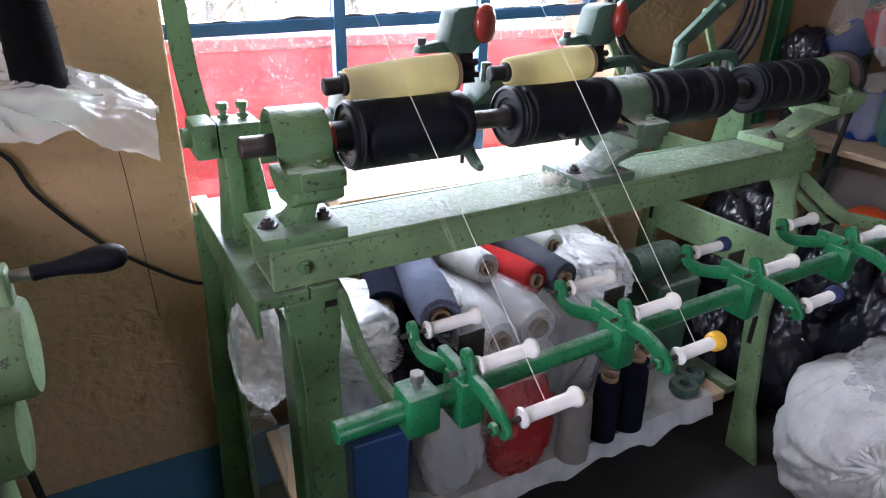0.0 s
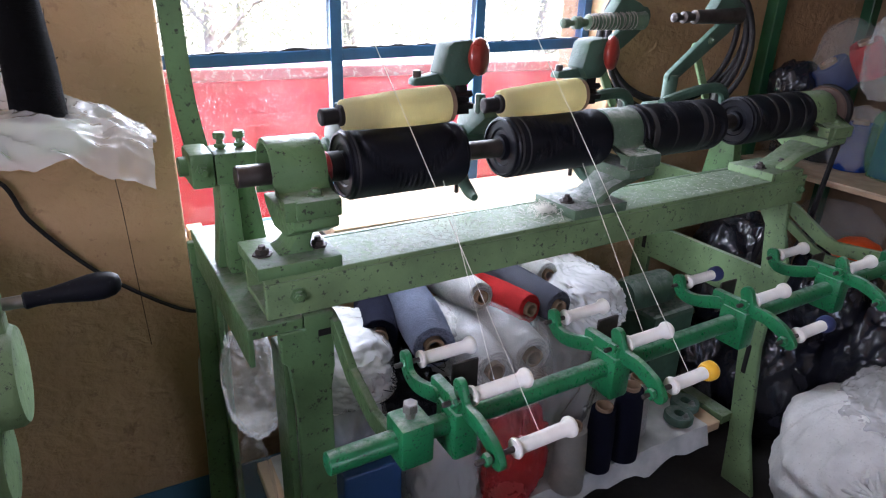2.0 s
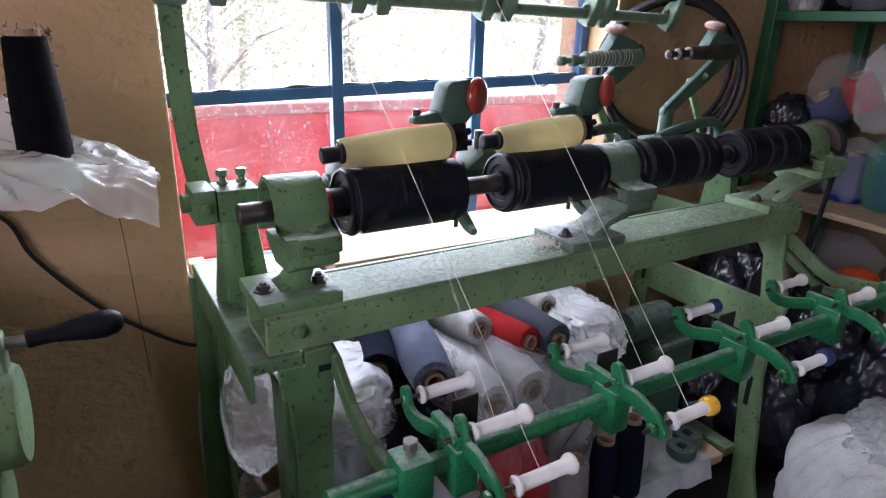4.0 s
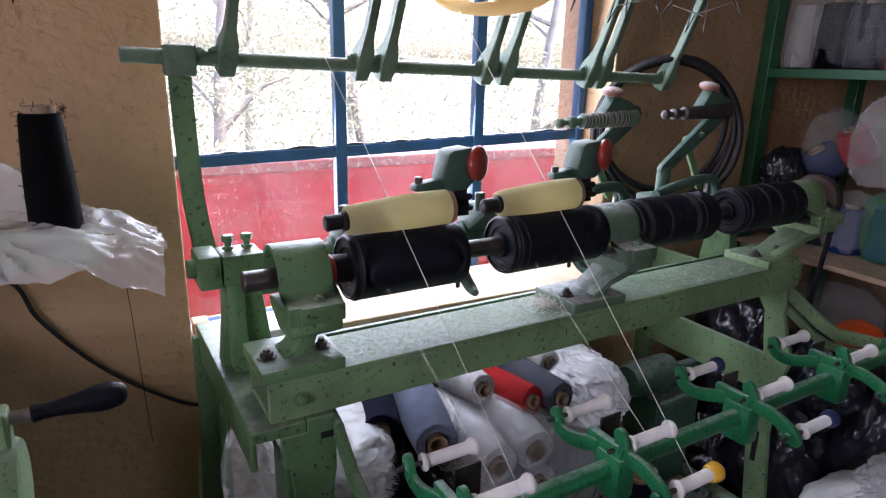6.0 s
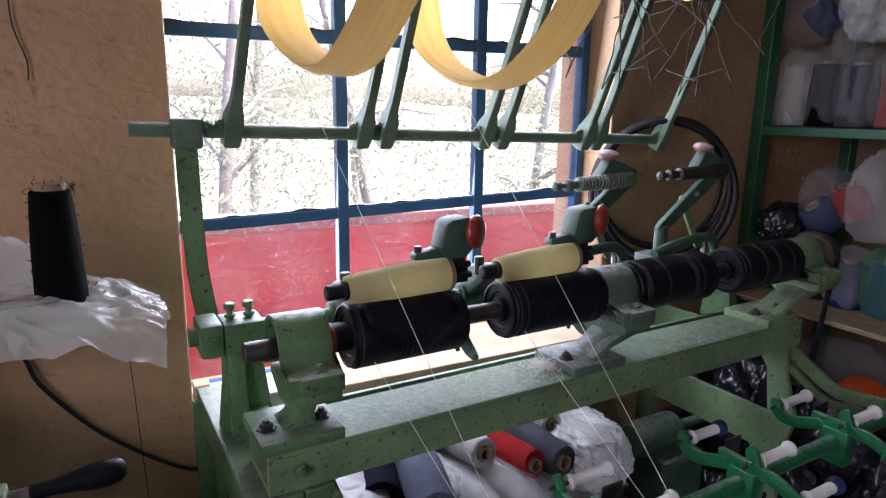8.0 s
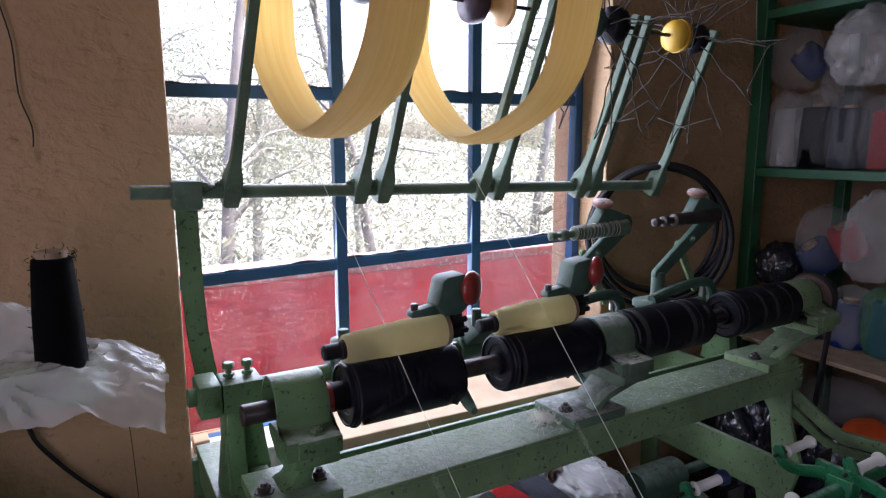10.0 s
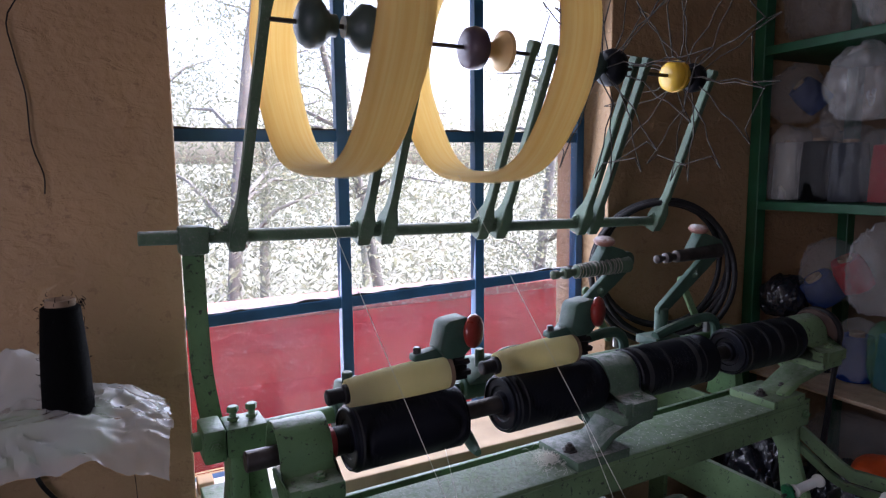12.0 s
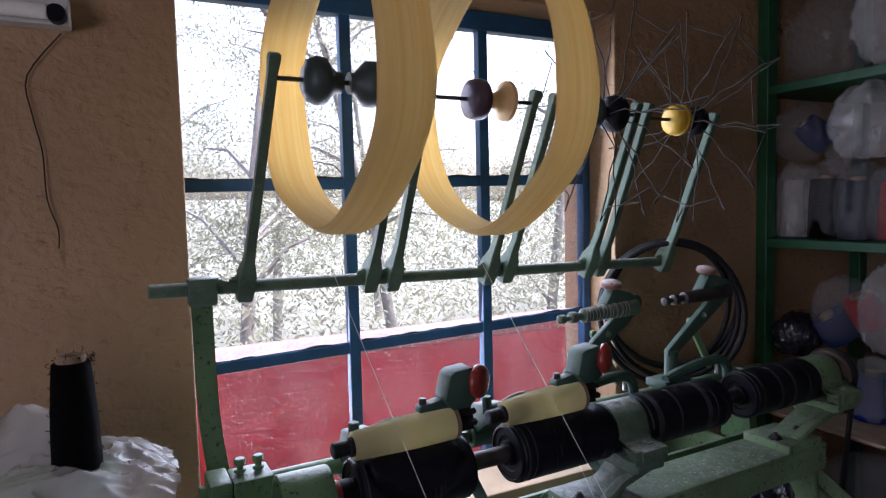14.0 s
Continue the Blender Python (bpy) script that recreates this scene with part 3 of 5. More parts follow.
def tree(x, y, z, h, lean, dens, rnd):
    t = thing("tree", "slender grey-barked tree with sparse feathery foliage", "tree", "trees outside", (x, y, z))
    trunk, crown = bmesh.new(), bmesh.new()
    line = [Vector((lean * h * k ** 1.5 + 0.06 * noise.noise((k * 3, x, y)), 0, h * k)) for k in (0, 0.2, 0.4, 0.6, 0.8, 1)]
    tube(line, [0.075, 0.065, 0.055, 0.042, 0.03, 0.012], 7, trunk)
    for i in range(int(11 * dens)):
        k = rnd.uniform(0.18, 0.98)
        at = Vector((lean * h * k ** 1.5, 0, h * k))
        a = rnd.uniform(0, 6.28)
        ln = rnd.uniform(0.6, 1.3) * (1.25 - k * 0.6)
        end = at + Vector((math.cos(a) * ln, math.sin(a) * ln, rnd.uniform(0.1, 0.7)))
        mid = (at + end) / 2 + Vector((0, 0, 0.12))
        tube([at, mid, end], [0.03, 0.018, 0.006], 5, trunk)
        for _ in range(3):
            c = at.lerp(end, rnd.uniform(0.45, 1.05)) + Vector((rnd.gauss(0, 0.13), rnd.gauss(0, 0.13), rnd.gauss(0, 0.12)))
            r = rnd.uniform(0.16, 0.36)
            for _ in range(int(210 * dens)):
                leaf(crown, c + Vector((rnd.gauss(0, r), rnd.gauss(0, r), rnd.gauss(0, r * 0.6))), rnd.uniform(0.016, 0.036), rnd)
    part("trunk", trunk, BARK, t, smooth=60)
    part("crown", crown, LEAF, t)


# ---- the winding machine ----
AX_Y, AX_Z = 0.86, 1.042
TOP, UNDER = 0.924, 0.864
DRUMS = ((0.436, 0.621), (0.706, 0.908), (0.986, 1.209), (1.286, 1.506))
HUBS = (0.470, 0.723, 1.003, 1.270)
# The machine stands turned two degrees from the wall.
SET = Matrix.Translation((0.3, 0.8, 0)) @ Matrix.Rotation(radians(2.0), 4, "Z") @ Matrix.Translation((-0.3, -0.8, 0))
machine = thing("winding_machine", "old green cast-iron hank-to-cone winding machine coated with lint", "winding machine")


machine.matrix_world = SET


def pedestal(x, xh, w, plate, mat):
    """Bearing pedestal: foot plate, leaning waisted stem, split bearing housing with a hollow cap."""
    b = box(x - plate, x + plate, 0.786, 0.893, TOP, TOP + 0.018, 0.003)
    f = TOP + 0.016
    lean = xh - x
    left = [(x - 0.024, f), (x - 0.012 + lean * 0.25, f + 0.008), (x - 0.006 + lean * 0.5, f + 0.026), (xh - w * 0.7, 0.988)]
    right = [(xh + w * 0.75, 0.988), (x + 0.016 + lean * 0.6, f + 0.030), (x + 0.016 + lean * 0.3, f + 0.010), (x + 0.030, f)]
    prism(left + right, 0.815, 0.868, "y", 0.004, b)
    if lean > 0.05:
        prism(band([(x - 0.004, f), (x + lean * 0.35, f + 0.024), (xh + 0.018, 0.984)], [0.016, 0.012, 0.014], False), 0.796, 0.816, "y", 0.002, b)
    prism([(0.782, 0.985), (0.782, 0.999), (0.918, 0.999), (0.912, 0.985), (0.875, 0.962), (0.82, 0.966)], xh - w, xh + w, "x", 0.003, b)
    foot = part("bearing_pedestal", b, mat, machine, smooth=35)
    arch = [(0.778, 1.0), (0.778, 1.026), (0.812, 1.028), (0.818, 1.036)]
    arch += [(AX_Y - 0.043 * math.cos(a), AX_Z + 0.048 * math.sin(a)) for a in (0.15, 0.5, 0.8, 1.1, 1.4, 1.7, 2.0, 2.4, 2.9)]
    arch += [(0.908, 1.02), (0.915, 1.0)]
    inner = [(AX_Y + (y - AX_Y) * 0.84, max(1.006, AX_Z + (z - AX_Z) * 0.84)) for y, z in arch[3:]]
    c = prism(arch + inner[::-1], xh - w * 1.35, xh + w, "x", 0.002)
    box(xh - w * 0.9, xh + w * 1.05, 0.774, 0.812, 1.0005, 1.0255, 0.004, bm=c)
    cap = part("bearing_cap", c, mat, foot, smooth=35)
    part("bearing", prism([(AX_Y + (y - AX_Y) * 0.83, max(1.007, AX_Z + (z - AX_Z) * 0.83)) for y, z in arch[3:]], xh - w * 0.2, xh + w * 0.9, "x", 0), PULLEY, cap, "dark brown bearing shell")
    part("bolt", hexbolt((xh + 0.004, 0.796, 1.026), r=0.009, h=0.006), mat, cap)
    for dx, y in ((-0.68, 0.83), (0.66, 0.83)):
        part("bolt", hexbolt((x + plate * dx, y, TOP + 0.018), r=0.009, h=0.009), DARKSTEEL, foot, "dark oily bolt")
    return foot


def drum(x0, x1, i):
    """Black winding drum with turned ends and a crossing helical groove."""
    ln, r, seg, rows = x1 - x0, 0.049, 56, 90
    b = bmesh.new()
    rings = []
    for k in range(rows + 1):
        u = k / rows
        ring = []
        for s in range(seg):
            a = s / seg * math.tau
            g = 0.0
            for ph in (0.0, math.pi):
                c = 0.5 - 0.42 * math.cos(a + ph + i)
                d = abs(u - c) * ln
                g = max(g, 1 - d / 0.005)
            rr = r - (0.009 * max(0, min(1, g * 1.6))) * (1 if 0.04 < u < 0.96 else 0)
            if u < 0.03 or u > 0.97:
                rr -= 0.003
            ring.append(b.verts.new((u * ln, rr * math.cos(a), rr * math.sin(a))))
        rings.append(ring)
    for k in range(rows):
        for s in range(seg):
            b.faces.new((rings[k][s], rings[k + 1][s], rings[k + 1][(s + 1) % seg], rings[k][(s + 1) % seg]))
    for ring, sgn in ((rings[0], 1), (rings[-1], -1)):
        prev = ring
        x = ring[0].co.x
        for rr, dx in ((0.043, -0.001), (0.042, 0.002), (0.030, 0.002), (0.028, 0.0045), (0.021, 0.0045), (0.019, -0.003), (0.013, -0.004)):
            cur = [b.verts.new((x + sgn * dx, rr * math.cos(s / seg * math.tau), rr * math.sin(s / seg * math.tau))) for s in range(seg)]
            for s in range(seg):
                q = (prev[s], prev[(s + 1) % seg], cur[(s + 1) % seg], cur[s])
                b.faces.new(q if sgn > 0 else q[::-1])
            prev = cur
    bmesh.ops.recalc_face_normals(b, faces=b.faces[:])
    d = part("drum", b, BLACK, machine, "black bakelite grooved winding drum", smooth=40)
    for u, w in (((0.05, 0.003),), ((0.06, 0.004), (0.13, 0.003)), ((0.12, 0.012), (0.36, 0.005), (0.70, 0.012), (0.80, 0.004)), ((0.10, 0.004), (0.36, 0.008), (0.56, 0.010), (0.8, 0.004)))[i]:
        part("lint_band", lathe([(r - 0.002, u * ln - w / 2), (r + 0.0004, u * ln - w / 2), (r + 0.0004, u * ln + w / 2), (r - 0.002, u * ln + w / 2)], pose(0, 0, 0, 0, 90, 0), 40, closed=True), GROOVE, d, "band of grey lint", smooth=30)
    d.location = (x0, AX_Y, AX_Z)
    return d


def frame_and_drive():
    # Front channel beam, open at its ends.
    beam = part("front_beam", box(0.300, 1.485, 0.79, 0.80, UNDER, TOP - 0.0085, 0.002), PALE, machine, "pale green channel beam with lint on top")
    part("beam_top", box(0.3005, 1.4845, 0.789, 0.896, TOP - 0.008, TOP, 0.002), PALE, beam)
    part("beam_bottom", box(0.3005, 1.4845, 0.801, 0.896, UNDER + 0.001, UNDER + 0.009, 0.002), PALE, beam)
    part("beam_back", box(0.3005, 1.4845, 0.886, 0.8955, UNDER + 0.0095, TOP - 0.0085, 0), PALE, beam)
    for x in (0.343, 1.468):
        part("bolt", hexbolt((x, 0.79, 0.893), (0, -1, 0), 0.008, 0.007), GREEN, beam)
    part("rear_rail", box(0.31, 1.50, 0.955, 0.965, 0.852, 0.900, 0.002), GREEN, machine)
    # Left end frame: flange, two legs, low rail.
    fl = box(0.272, 0.345, 0.782, 1.185, 0.846, UNDER - 0.001, 0.002)
    box(0.272, 0.280, 0.79, 1.18, 0.80, 0.847, 0.002, bm=fl)
    frame_l = part("end_frame", fl, GREEN, machine)
    leg = prism([(0.346, 0.863), (0.388, 0.863), (0.388, 0.775), (0.382, 0.74), (0.386, F0), (0.326, F0), (0.330, 0.70), (0.322, 0.79), (0.312, 0.80), (0.312, 0.845), (0.346, 0.845)], 0.783, 0.797, "y", 0.003)
    box(0.318, 0.330, 0.797, 0.86, F0, 0.80, 0.003, bm=leg)
    part("leg", leg, GREEN, frame_l)
    leg = prism([(0.262, 0.846), (0.318, 0.846), (0.312, 0.62), (0.302, F0), (0.232, F0), (0.252, 0.5), (0.262, 0.70)], 1.16, 1.176, "y", 0.003)
    prism([(1.09, 0.846), (1.165, 0.846), (1.165, F0), (1.12, F0), (1.135, 0.5), (1.13, 0.72)], 0.29, 0.303, "x", 0.003, leg)
    part("leg", leg, GREEN, frame_l)
    # No hole is cut: a black plate gives the slot its inner shade.
    part("slot_shade", box(0.365, 0.392, 0.7815, 0.7845, 0.828, 0.838, 0.001), RUBBER, frame_l)
    # Right end frame: one casting with legs, cross rail and gusset.
    side = [(0.795, 0.865), (1.19, 0.865), (1.20, 0.845), (1.205, F0), (1.155, F0), (1.145, 0.60), (0.855, 0.60), (0.83, 0.50), (0.80, 0.24), (0.79, F0), (0.70, F0), (0.745, 0.26), (0.775, 0.50), (0.775, 0.62), (0.755, 0.70), (0.79, 0.80)]
    casting = prism(side, 1.448, 1.462, "x", 0.003)
    hole = [(0.86, 0.695), (1.13, 0.695), (1.125, 0.835), (0.90, 0.835), (0.875, 0.80)]
    cast = part("end_frame", casting, PALE, machine, "pale green cast end frame")
    cut = part("cutter", prism(hole, 1.43, 1.48, "x", 0), PALE)
    mod = cast.modifiers.new("hole", "BOOLEAN")
    mod.object, mod.operation = cut, "DIFFERENCE"
    bpy.context.view_layer.update()
    baked = bpy.data.meshes.new_from_object(cast.evaluated_get(bpy.context.evaluated_depsgraph_get()))
    cast.modifiers.clear()
    cast.data = baked
    bpy.data.objects.remove(cut)
    # These slots too are black plates, with the recess shade as their colour.
    for y, z0, z1 in ((0.80, 0.42, 0.50), (0.812, 0.55, 0.585), (1.165, 0.62, 0.68)):
        part("slot_shade", box(1.4455, 1.4485, y - 0.006, y + 0.006, z0, z1, 0.002), RUBBER, cast)
    part("foot_rail", box(1.41, 1.45, 0.80, 1.18, 0.275, 0.30, 0.002), PALE, cast)
    # Drive shaft, bearings, drums, pulley and belt.
    part("drive_shaft", rod((0.292, AX_Y, AX_Z), (1.66, AX_Y, AX_Z), 0.0145, 20), DARKSTEEL, machine, "bare steel drive shaft", smooth=40)
    part("sleeve", rod((0.402, AX_Y, AX_Z), (0.436, AX_Y, AX_Z), 0.021, 24), RUBBER, machine, smooth=40)
    part("tape_band", rod((0.406, AX_Y, AX_Z), (0.416, AX_Y, AX_Z), 0.0225, 24), REDBAND, machine, "band of red tape", smooth=40)
    pedestal(0.349, 0.371, 0.031, 0.057, GREEN)
    pedestal(0.874, 0.955, 0.031, 0.060, SAGE)
    pedestal(1.405, 1.552, 0.036, 0.055, PALE)
    part("pulley", lathe([(0.02, 0), (0.052, 0.001), (0.055, 0.005), (0.048, 0.014), (0.048, 0.022), (0.055, 0.031), (0.052, 0.035), (0.02, 0.036)], along((1.600, AX_Y, AX_Z), (1.7, AX_Y, AX_Z)), 36), PULLEY, machine, "brown pressed-fibre drive pulley", smooth=40)
    loop = [(1.618, AX_Y + 0.053 * math.sin(a), AX_Z + 0.053 * math.cos(a)) for a in np.linspace(-1.75, 1.75, 18)]
    loop += [(1.618, 0.93, 0.70), (1.618, 0.96, 0.56), (1.618, 0.93, 0.52), (1.618, 0.89, 0.56), (1.618, 0.83, 0.75)]
    part("drive_belt", tube(loop, 0.007, 6, closed=True), RUBBER, machine, "black rubber drive belt", smooth=50)
    mot = part("motor", lathe([(0.02, -0.012), (0.035, -0.011), (0.041, 0), (0.043, 0.006), (0.043, 0.12), (0.041, 0.13), (0.03, 0.14), (0.012, 0.141), (0.012, 0.3)], along((1.22, 1.0, 0.598), (1.47, 1.0, 0.593)), 36), MOTOR, machine, "dusty green electric motor", smooth=40)
    part("motor_box", box(1.255, 1.40, 0.93, 1.06, 0.44, 0.556, 0.012), MOTOR, mot)
    part("motor_foot", box(1.27, 1.39, 0.94, 1.05, 0.311, 0.442, 0.004), MOTOR, mot)
    # Rear shaft on its pedestal, with two square-headed set screws.
    part("rear_shaft", rod((0.243, 1.0, 1.026), (1.56, 1.0, 1.026), 0.0145, 18), GREEN, machine, smooth=40)
    p = prism([(0.955, UNDER), (1.055, UNDER), (1.04, 0.93), (1.028, 1.005), (0.975, 1.005), (0.968, 0.93)], 0.292, 0.318, "x", 0.004)
    prism([(0.280, UNDER), (0.362, UNDER), (0.358, 0.90), (0.345, 1.002), (0.295, 1.002)], 0.985, 1.02, "y", 0.004, p)
    foot = part("shaft_pedestal", p, GREEN, machine, smooth=35)
    part("bearing_block", box(0.2885, 0.350, 0.97, 1.032, 1.0, 1.047, 0.004), GREEN, foot, smooth=35)
    part("foot_block", box(0.318, 0.352, 0.972, 1.03, UNDER, 0.9, 0.004), GREEN, foot, smooth=35)
    part("collar", box(0.255, 0.288, 0.968, 1.036, 0.998, 1.05, 0.005), GREEN, foot, smooth=35)
    for x in (0.304, 0.332):
        s = rod((x, 1.0, 1.045), (x, 1.0, 1.066), 0.005, 10)
        rod((x, 1.0, 1.049), (x, 1.0, 1.055), 0.009, 6, s)
        rod((x, 1.0, 1.062), (x, 1.0, 1.072), 0.009, 6, s)
        part("set_screw", s, GREEN, foot)
    part("bolt", hexbolt((0.272, 0.968, 1.024), (0, -1, 0), 0.008, 0.006), GREEN, foot)
    p = prism([(0.955, UNDER), (1.045, UNDER), (1.025, 1.005), (1.022, 1.045), (0.978, 1.045), (0.975, 1.005)], 1.47, 1.50, "x", 0.004)
    part("shaft_pedestal", p, GREEN, machine, smooth=35)


ARMS = ((0.344, 0.378, 1.672), (0.570, 0.600, 1.655), (0.616, 0.642, 1.655), (0.831, 0.864, 1.648), (0.876, 0.910, 1.645), (1.097, 1.124, 1.640), (1.132, 1.157, 1.640), (1.338, 1.362, 1.630))


def swift_stand():
    """The high rod on its bent post, with clamped arms that carry the swifts."""
    part("swift_rod", rod((0.195, 1.11, 1.328), (1.355, 1.11, 1.303), 0.0115, 16), SAGE, machine, "pale green round bar", smooth=40)
    run = curve_points([(1.11, 1.335, 0), (1.106, 1.22, 0), (1.083, 1.11, 0), (1.035, 1.02, 0)], 6)
    p = bmesh.new()
    pts = [Vector((0.274 + 0.014 * (q.x < 2) * max(0, (1.12 - q.y) * 6) ** 1.5, q.x, q.y)) for q in run]
    rows = []
    for i, q in enumerate(pts):
        rows.append([p.verts.new(q + Vector(o)) for o in ((-0.0165, -0.005, 0), (0.0165, -0.005, 0), (0.0165, 0.005, 0), (-0.0165, 0.005, 0))])
    for i in range(len(rows) - 1):
        for k in range(4):
            p.faces.new((rows[i][k], rows[i][(k + 1) % 4], rows[i + 1][(k + 1) % 4], rows[i + 1][k]))
    p.faces.new(rows[0][::-1]), p.faces.new(rows[-1])
    bmesh.ops.recalc_face_normals(p, faces=p.faces[:])
    bmesh.ops.bevel(p, geom=[e for e in p.edges if e.calc_face_angle(0) > 0.8], offset=0.002, segments=2, affect="EDGES")
    post = part("rod_post", p, GREEN, machine, smooth=35)
    part("post_clamp", box(0.253, 0.298, 1.088, 1.132, 1.298, 1.345, 0.006), SAGE, post, smooth=35)
    part("bolt", hexbolt((0.298, 1.10, 1.335), (1, -0.3, 0), 0.007, 0.01), SAGE, post)
    for xa, xb, z in ARMS:
        low, high = Vector((xa, 1.108, 1.328 - 0.0215 * (xa - 0.195))), Vector((xb, 0.985, z))
        b = bmesh.new()
        d = (high - low).normalized()
        side = Vector((1, 0, 0))
        nrm = d.cross(side).normalized()
        rows = []
        for t, w, h in ((-0.07, 0.007, 0.010), (-0.06, 0.012, 0.016), (0.0, 0.0135, 0.020), (0.07, 0.013, 0.018), (0.13, 0.0085, 0.011), (0.2, 0.0075, 0.0095), (0.97, 0.0075, 0.0085), (1.03, 0.009, 0.011), (1.05, 0.008, 0.010)):
            c = low.lerp(high, t) + Vector((0, -0.012 * math.sin(min(max(t, 0), 1) * math.pi), 0))
            rows.append([b.verts.new(c + side * w * sx + nrm * h * sy) for sx, sy in ((-1, -1), (1, -1), (1, 1), (-1, 1))])
        for i in range(len(rows) - 1):
            for k in range(4):
                b.faces.new((rows[i][k], rows[i][(k + 1) % 4], rows[i + 1][(k + 1) % 4], rows[i + 1][k]))
        b.faces.new(rows[0][::-1]), b.faces.new(rows[-1])
        bmesh.ops.recalc_face_normals(b, faces=b.faces[:])
        bmesh.ops.bevel(b, geom=[e for e in b.edges if e.calc_face_angle(0) > 0.9], offset=0.0018, segments=2, affect="EDGES")
        arm = part("swift_arm", b, SAGE, machine, smooth=35)
        part("bolt", hexbolt((xa - 0.0135, 1.105, low.z + 0.013), (-1, 0, 0), 0.006, 0.008), SAGE, arm)


def swift(x0, x1, hubs, wires, z, spin=0.0):
    """A hank holder between two arms: axle, turned hubs, bent wire spokes."""
    sw = part("swift", rod((0, 0, 0), (x1 - x0, 0, 0), 0.0038, 10), DARKSTEEL, machine, "hank holder on a thin steel axle")
    sw.location = (x0, 0.985, z)
    for cx, mat, prof in hubs:
        part("hub", lathe(prof, pose(cx - x0, 0, 0, 0, 90, 0), 28), mat, sw, smooth=50)
    rnd = random.Random(int(x0 * 100))
    for cx, a0 in wires:
        for k in range(5):
            a = a0 + k * math.tau / 5 + rnd.uniform(-0.12, 0.12)
            q = Euler((a, 0, 0)).to_matrix()
            s = rnd.uniform(-0.02, 0.02)
            half = [(0, 0.008, 0.02), (0.008 + s, 0.014, 0.07), (0.004 + s, 0.036, 0.115), (s, 0.040, 0.150), (s - 0.006, 0.064, 0.215), (s, 0.044, 0.186)]
            path = half + [(u, -v, w) for u, v, w in half[::-1]]
            part("wire_spoke", tube([q @ Vector(p) + Vector((cx - x0, 0, 0)) for p in path], 0.0014, 5), RUSTWIRE, sw, smooth=60)
    return sw


def swifts():
    bulge = [(0.006, -0.034), (0.016, -0.033), (0.026, -0.028), (0.031, -0.016), (0.030, -0.004), (0.022, 0.004), (0.014, 0.012), (0.014, 0.020)]
    flip = [(r, -h) for r, h in bulge[::-1]]
    disc = [(0.006, -0.022), (0.022, -0.021), (0.034, -0.014), (0.037, -0.002), (0.035, 0.012), (0.026, 0.019), (0.012, 0.022)]
    plate = [(0.014, -0.026), (0.015, -0.014), (0.024, -0.002), (0.036, 0.005), (0.037, 0.012), (0.03, 0.017), (0.006, 0.018)]
    made = [
        swift(0.380, 0.600, ((0.461, HUBGREEN, [(r * 1.22, h * 1.15) for r, h in bulge]), (0.520, HUBGREEN, [(r * 1.22, h * 1.15) for r, h in flip])), (), 1.653),
        swift(0.645, 0.863, ((0.737, PURPLEWOOD, disc), (0.790, CREAMWOOD, plate)), (), 1.641),
        swift(0.912, 1.122, ((1.020, HUBGREEN, bulge), (1.062, BLACK, disc)), ((1.03, 0.1), (1.06, 0.6)), 1.631),
        swift(1.160, 1.361, ((1.243, HUBYELLOW, [(0.008, -0.020), (0.020, -0.019), (0.031, -0.011), (0.033, -0.002), (0.028, 0.0), (0.028, 0.003), (0.034, 0.005), (0.033, 0.014), (0.018, 0.018), (0.008, 0.019)]), (1.275, BLACK, [(r * 0.6, h) for r, h in disc]), (1.303, BLACK, [(r * 0.85, h * 0.85) for r, h in disc])), ((1.255, 0.35), (1.30, 0.85)), 1.626),
    ]
    return made


def skein(seed):
    """A hank of yarn stretched into a wide flat ring."""
    b = bmesh.new()
    seg, wide, half = 96, 16, 0.044
    outer = []
    for s in range(seg):
        a = s / seg * math.tau
        r = 0.240 + 0.004 * math.cos(6 * a) + 0.007 * noise.noise((math.cos(a) * 1.3, math.sin(a) * 1.3, seed))
        ring = []
        loop = []
        for k in range(wide + 1):
            u = k / wide * 2 - 1
            loop.append((u * half * (1 + 0.1 * noise.noise((math.cos(a) * 2, math.sin(a) * 2, seed + 5))), r - 0.012 * u ** 4 + 0.0014 * noise.noise((u * 9, math.cos(a), math.sin(a) + seed))))
        for k in range(wide, -1, -1):
            u = k / wide * 2 - 1
            loop.append((u * half * 0.98, r - 0.012 * u ** 4 - 0.019 * (1 - u ** 4) - 0.001))
        for px, pr in loop:
            ring.append(b.verts.new((px, pr * math.cos(a), pr * math.sin(a))))
        outer.append(ring)
    for s in range(seg):
        p, q = outer[s], outer[(s + 1) % seg]
        for k in range(len(p)):
            b.faces.new((p[k], p[(k + 1) % len(p)], q[(k + 1) % len(p)], q[k]))
    bmesh.ops.recalc_face_normals(b, faces=b.faces[:])
    ob = part("skein", b, SKEIN_YARN, None, smooth=60)
    return tagged(ob, "pale yellow hank of yarn spinning on its holder", "yarn skein", "yarn skeins")


def wound_cone(r0, r1, ln, bulge=0.0015):
    """A cone of yarn round z: wound body on a tube, small end up."""
    n = 14
    prof = [(r0 * 0.5, 0.004), (r0 * 0.9, 0.001)]
    for k in range(n + 1):
        u = k / n
        prof.append((r0 + (r1 - r0) * u + bulge * math.sin(u * math.pi) + 0.0006 * noise.noise((u * 8, r0 * 99, 0)), 0.002 + (ln - 0.004) * u))
    prof += [(r1 * 0.85, ln), (r1 * 0.58, ln - 0.002), (r1 * 0.5, ln - min(0.05, ln * 0.4))]
    return lathe(prof, None, 40)


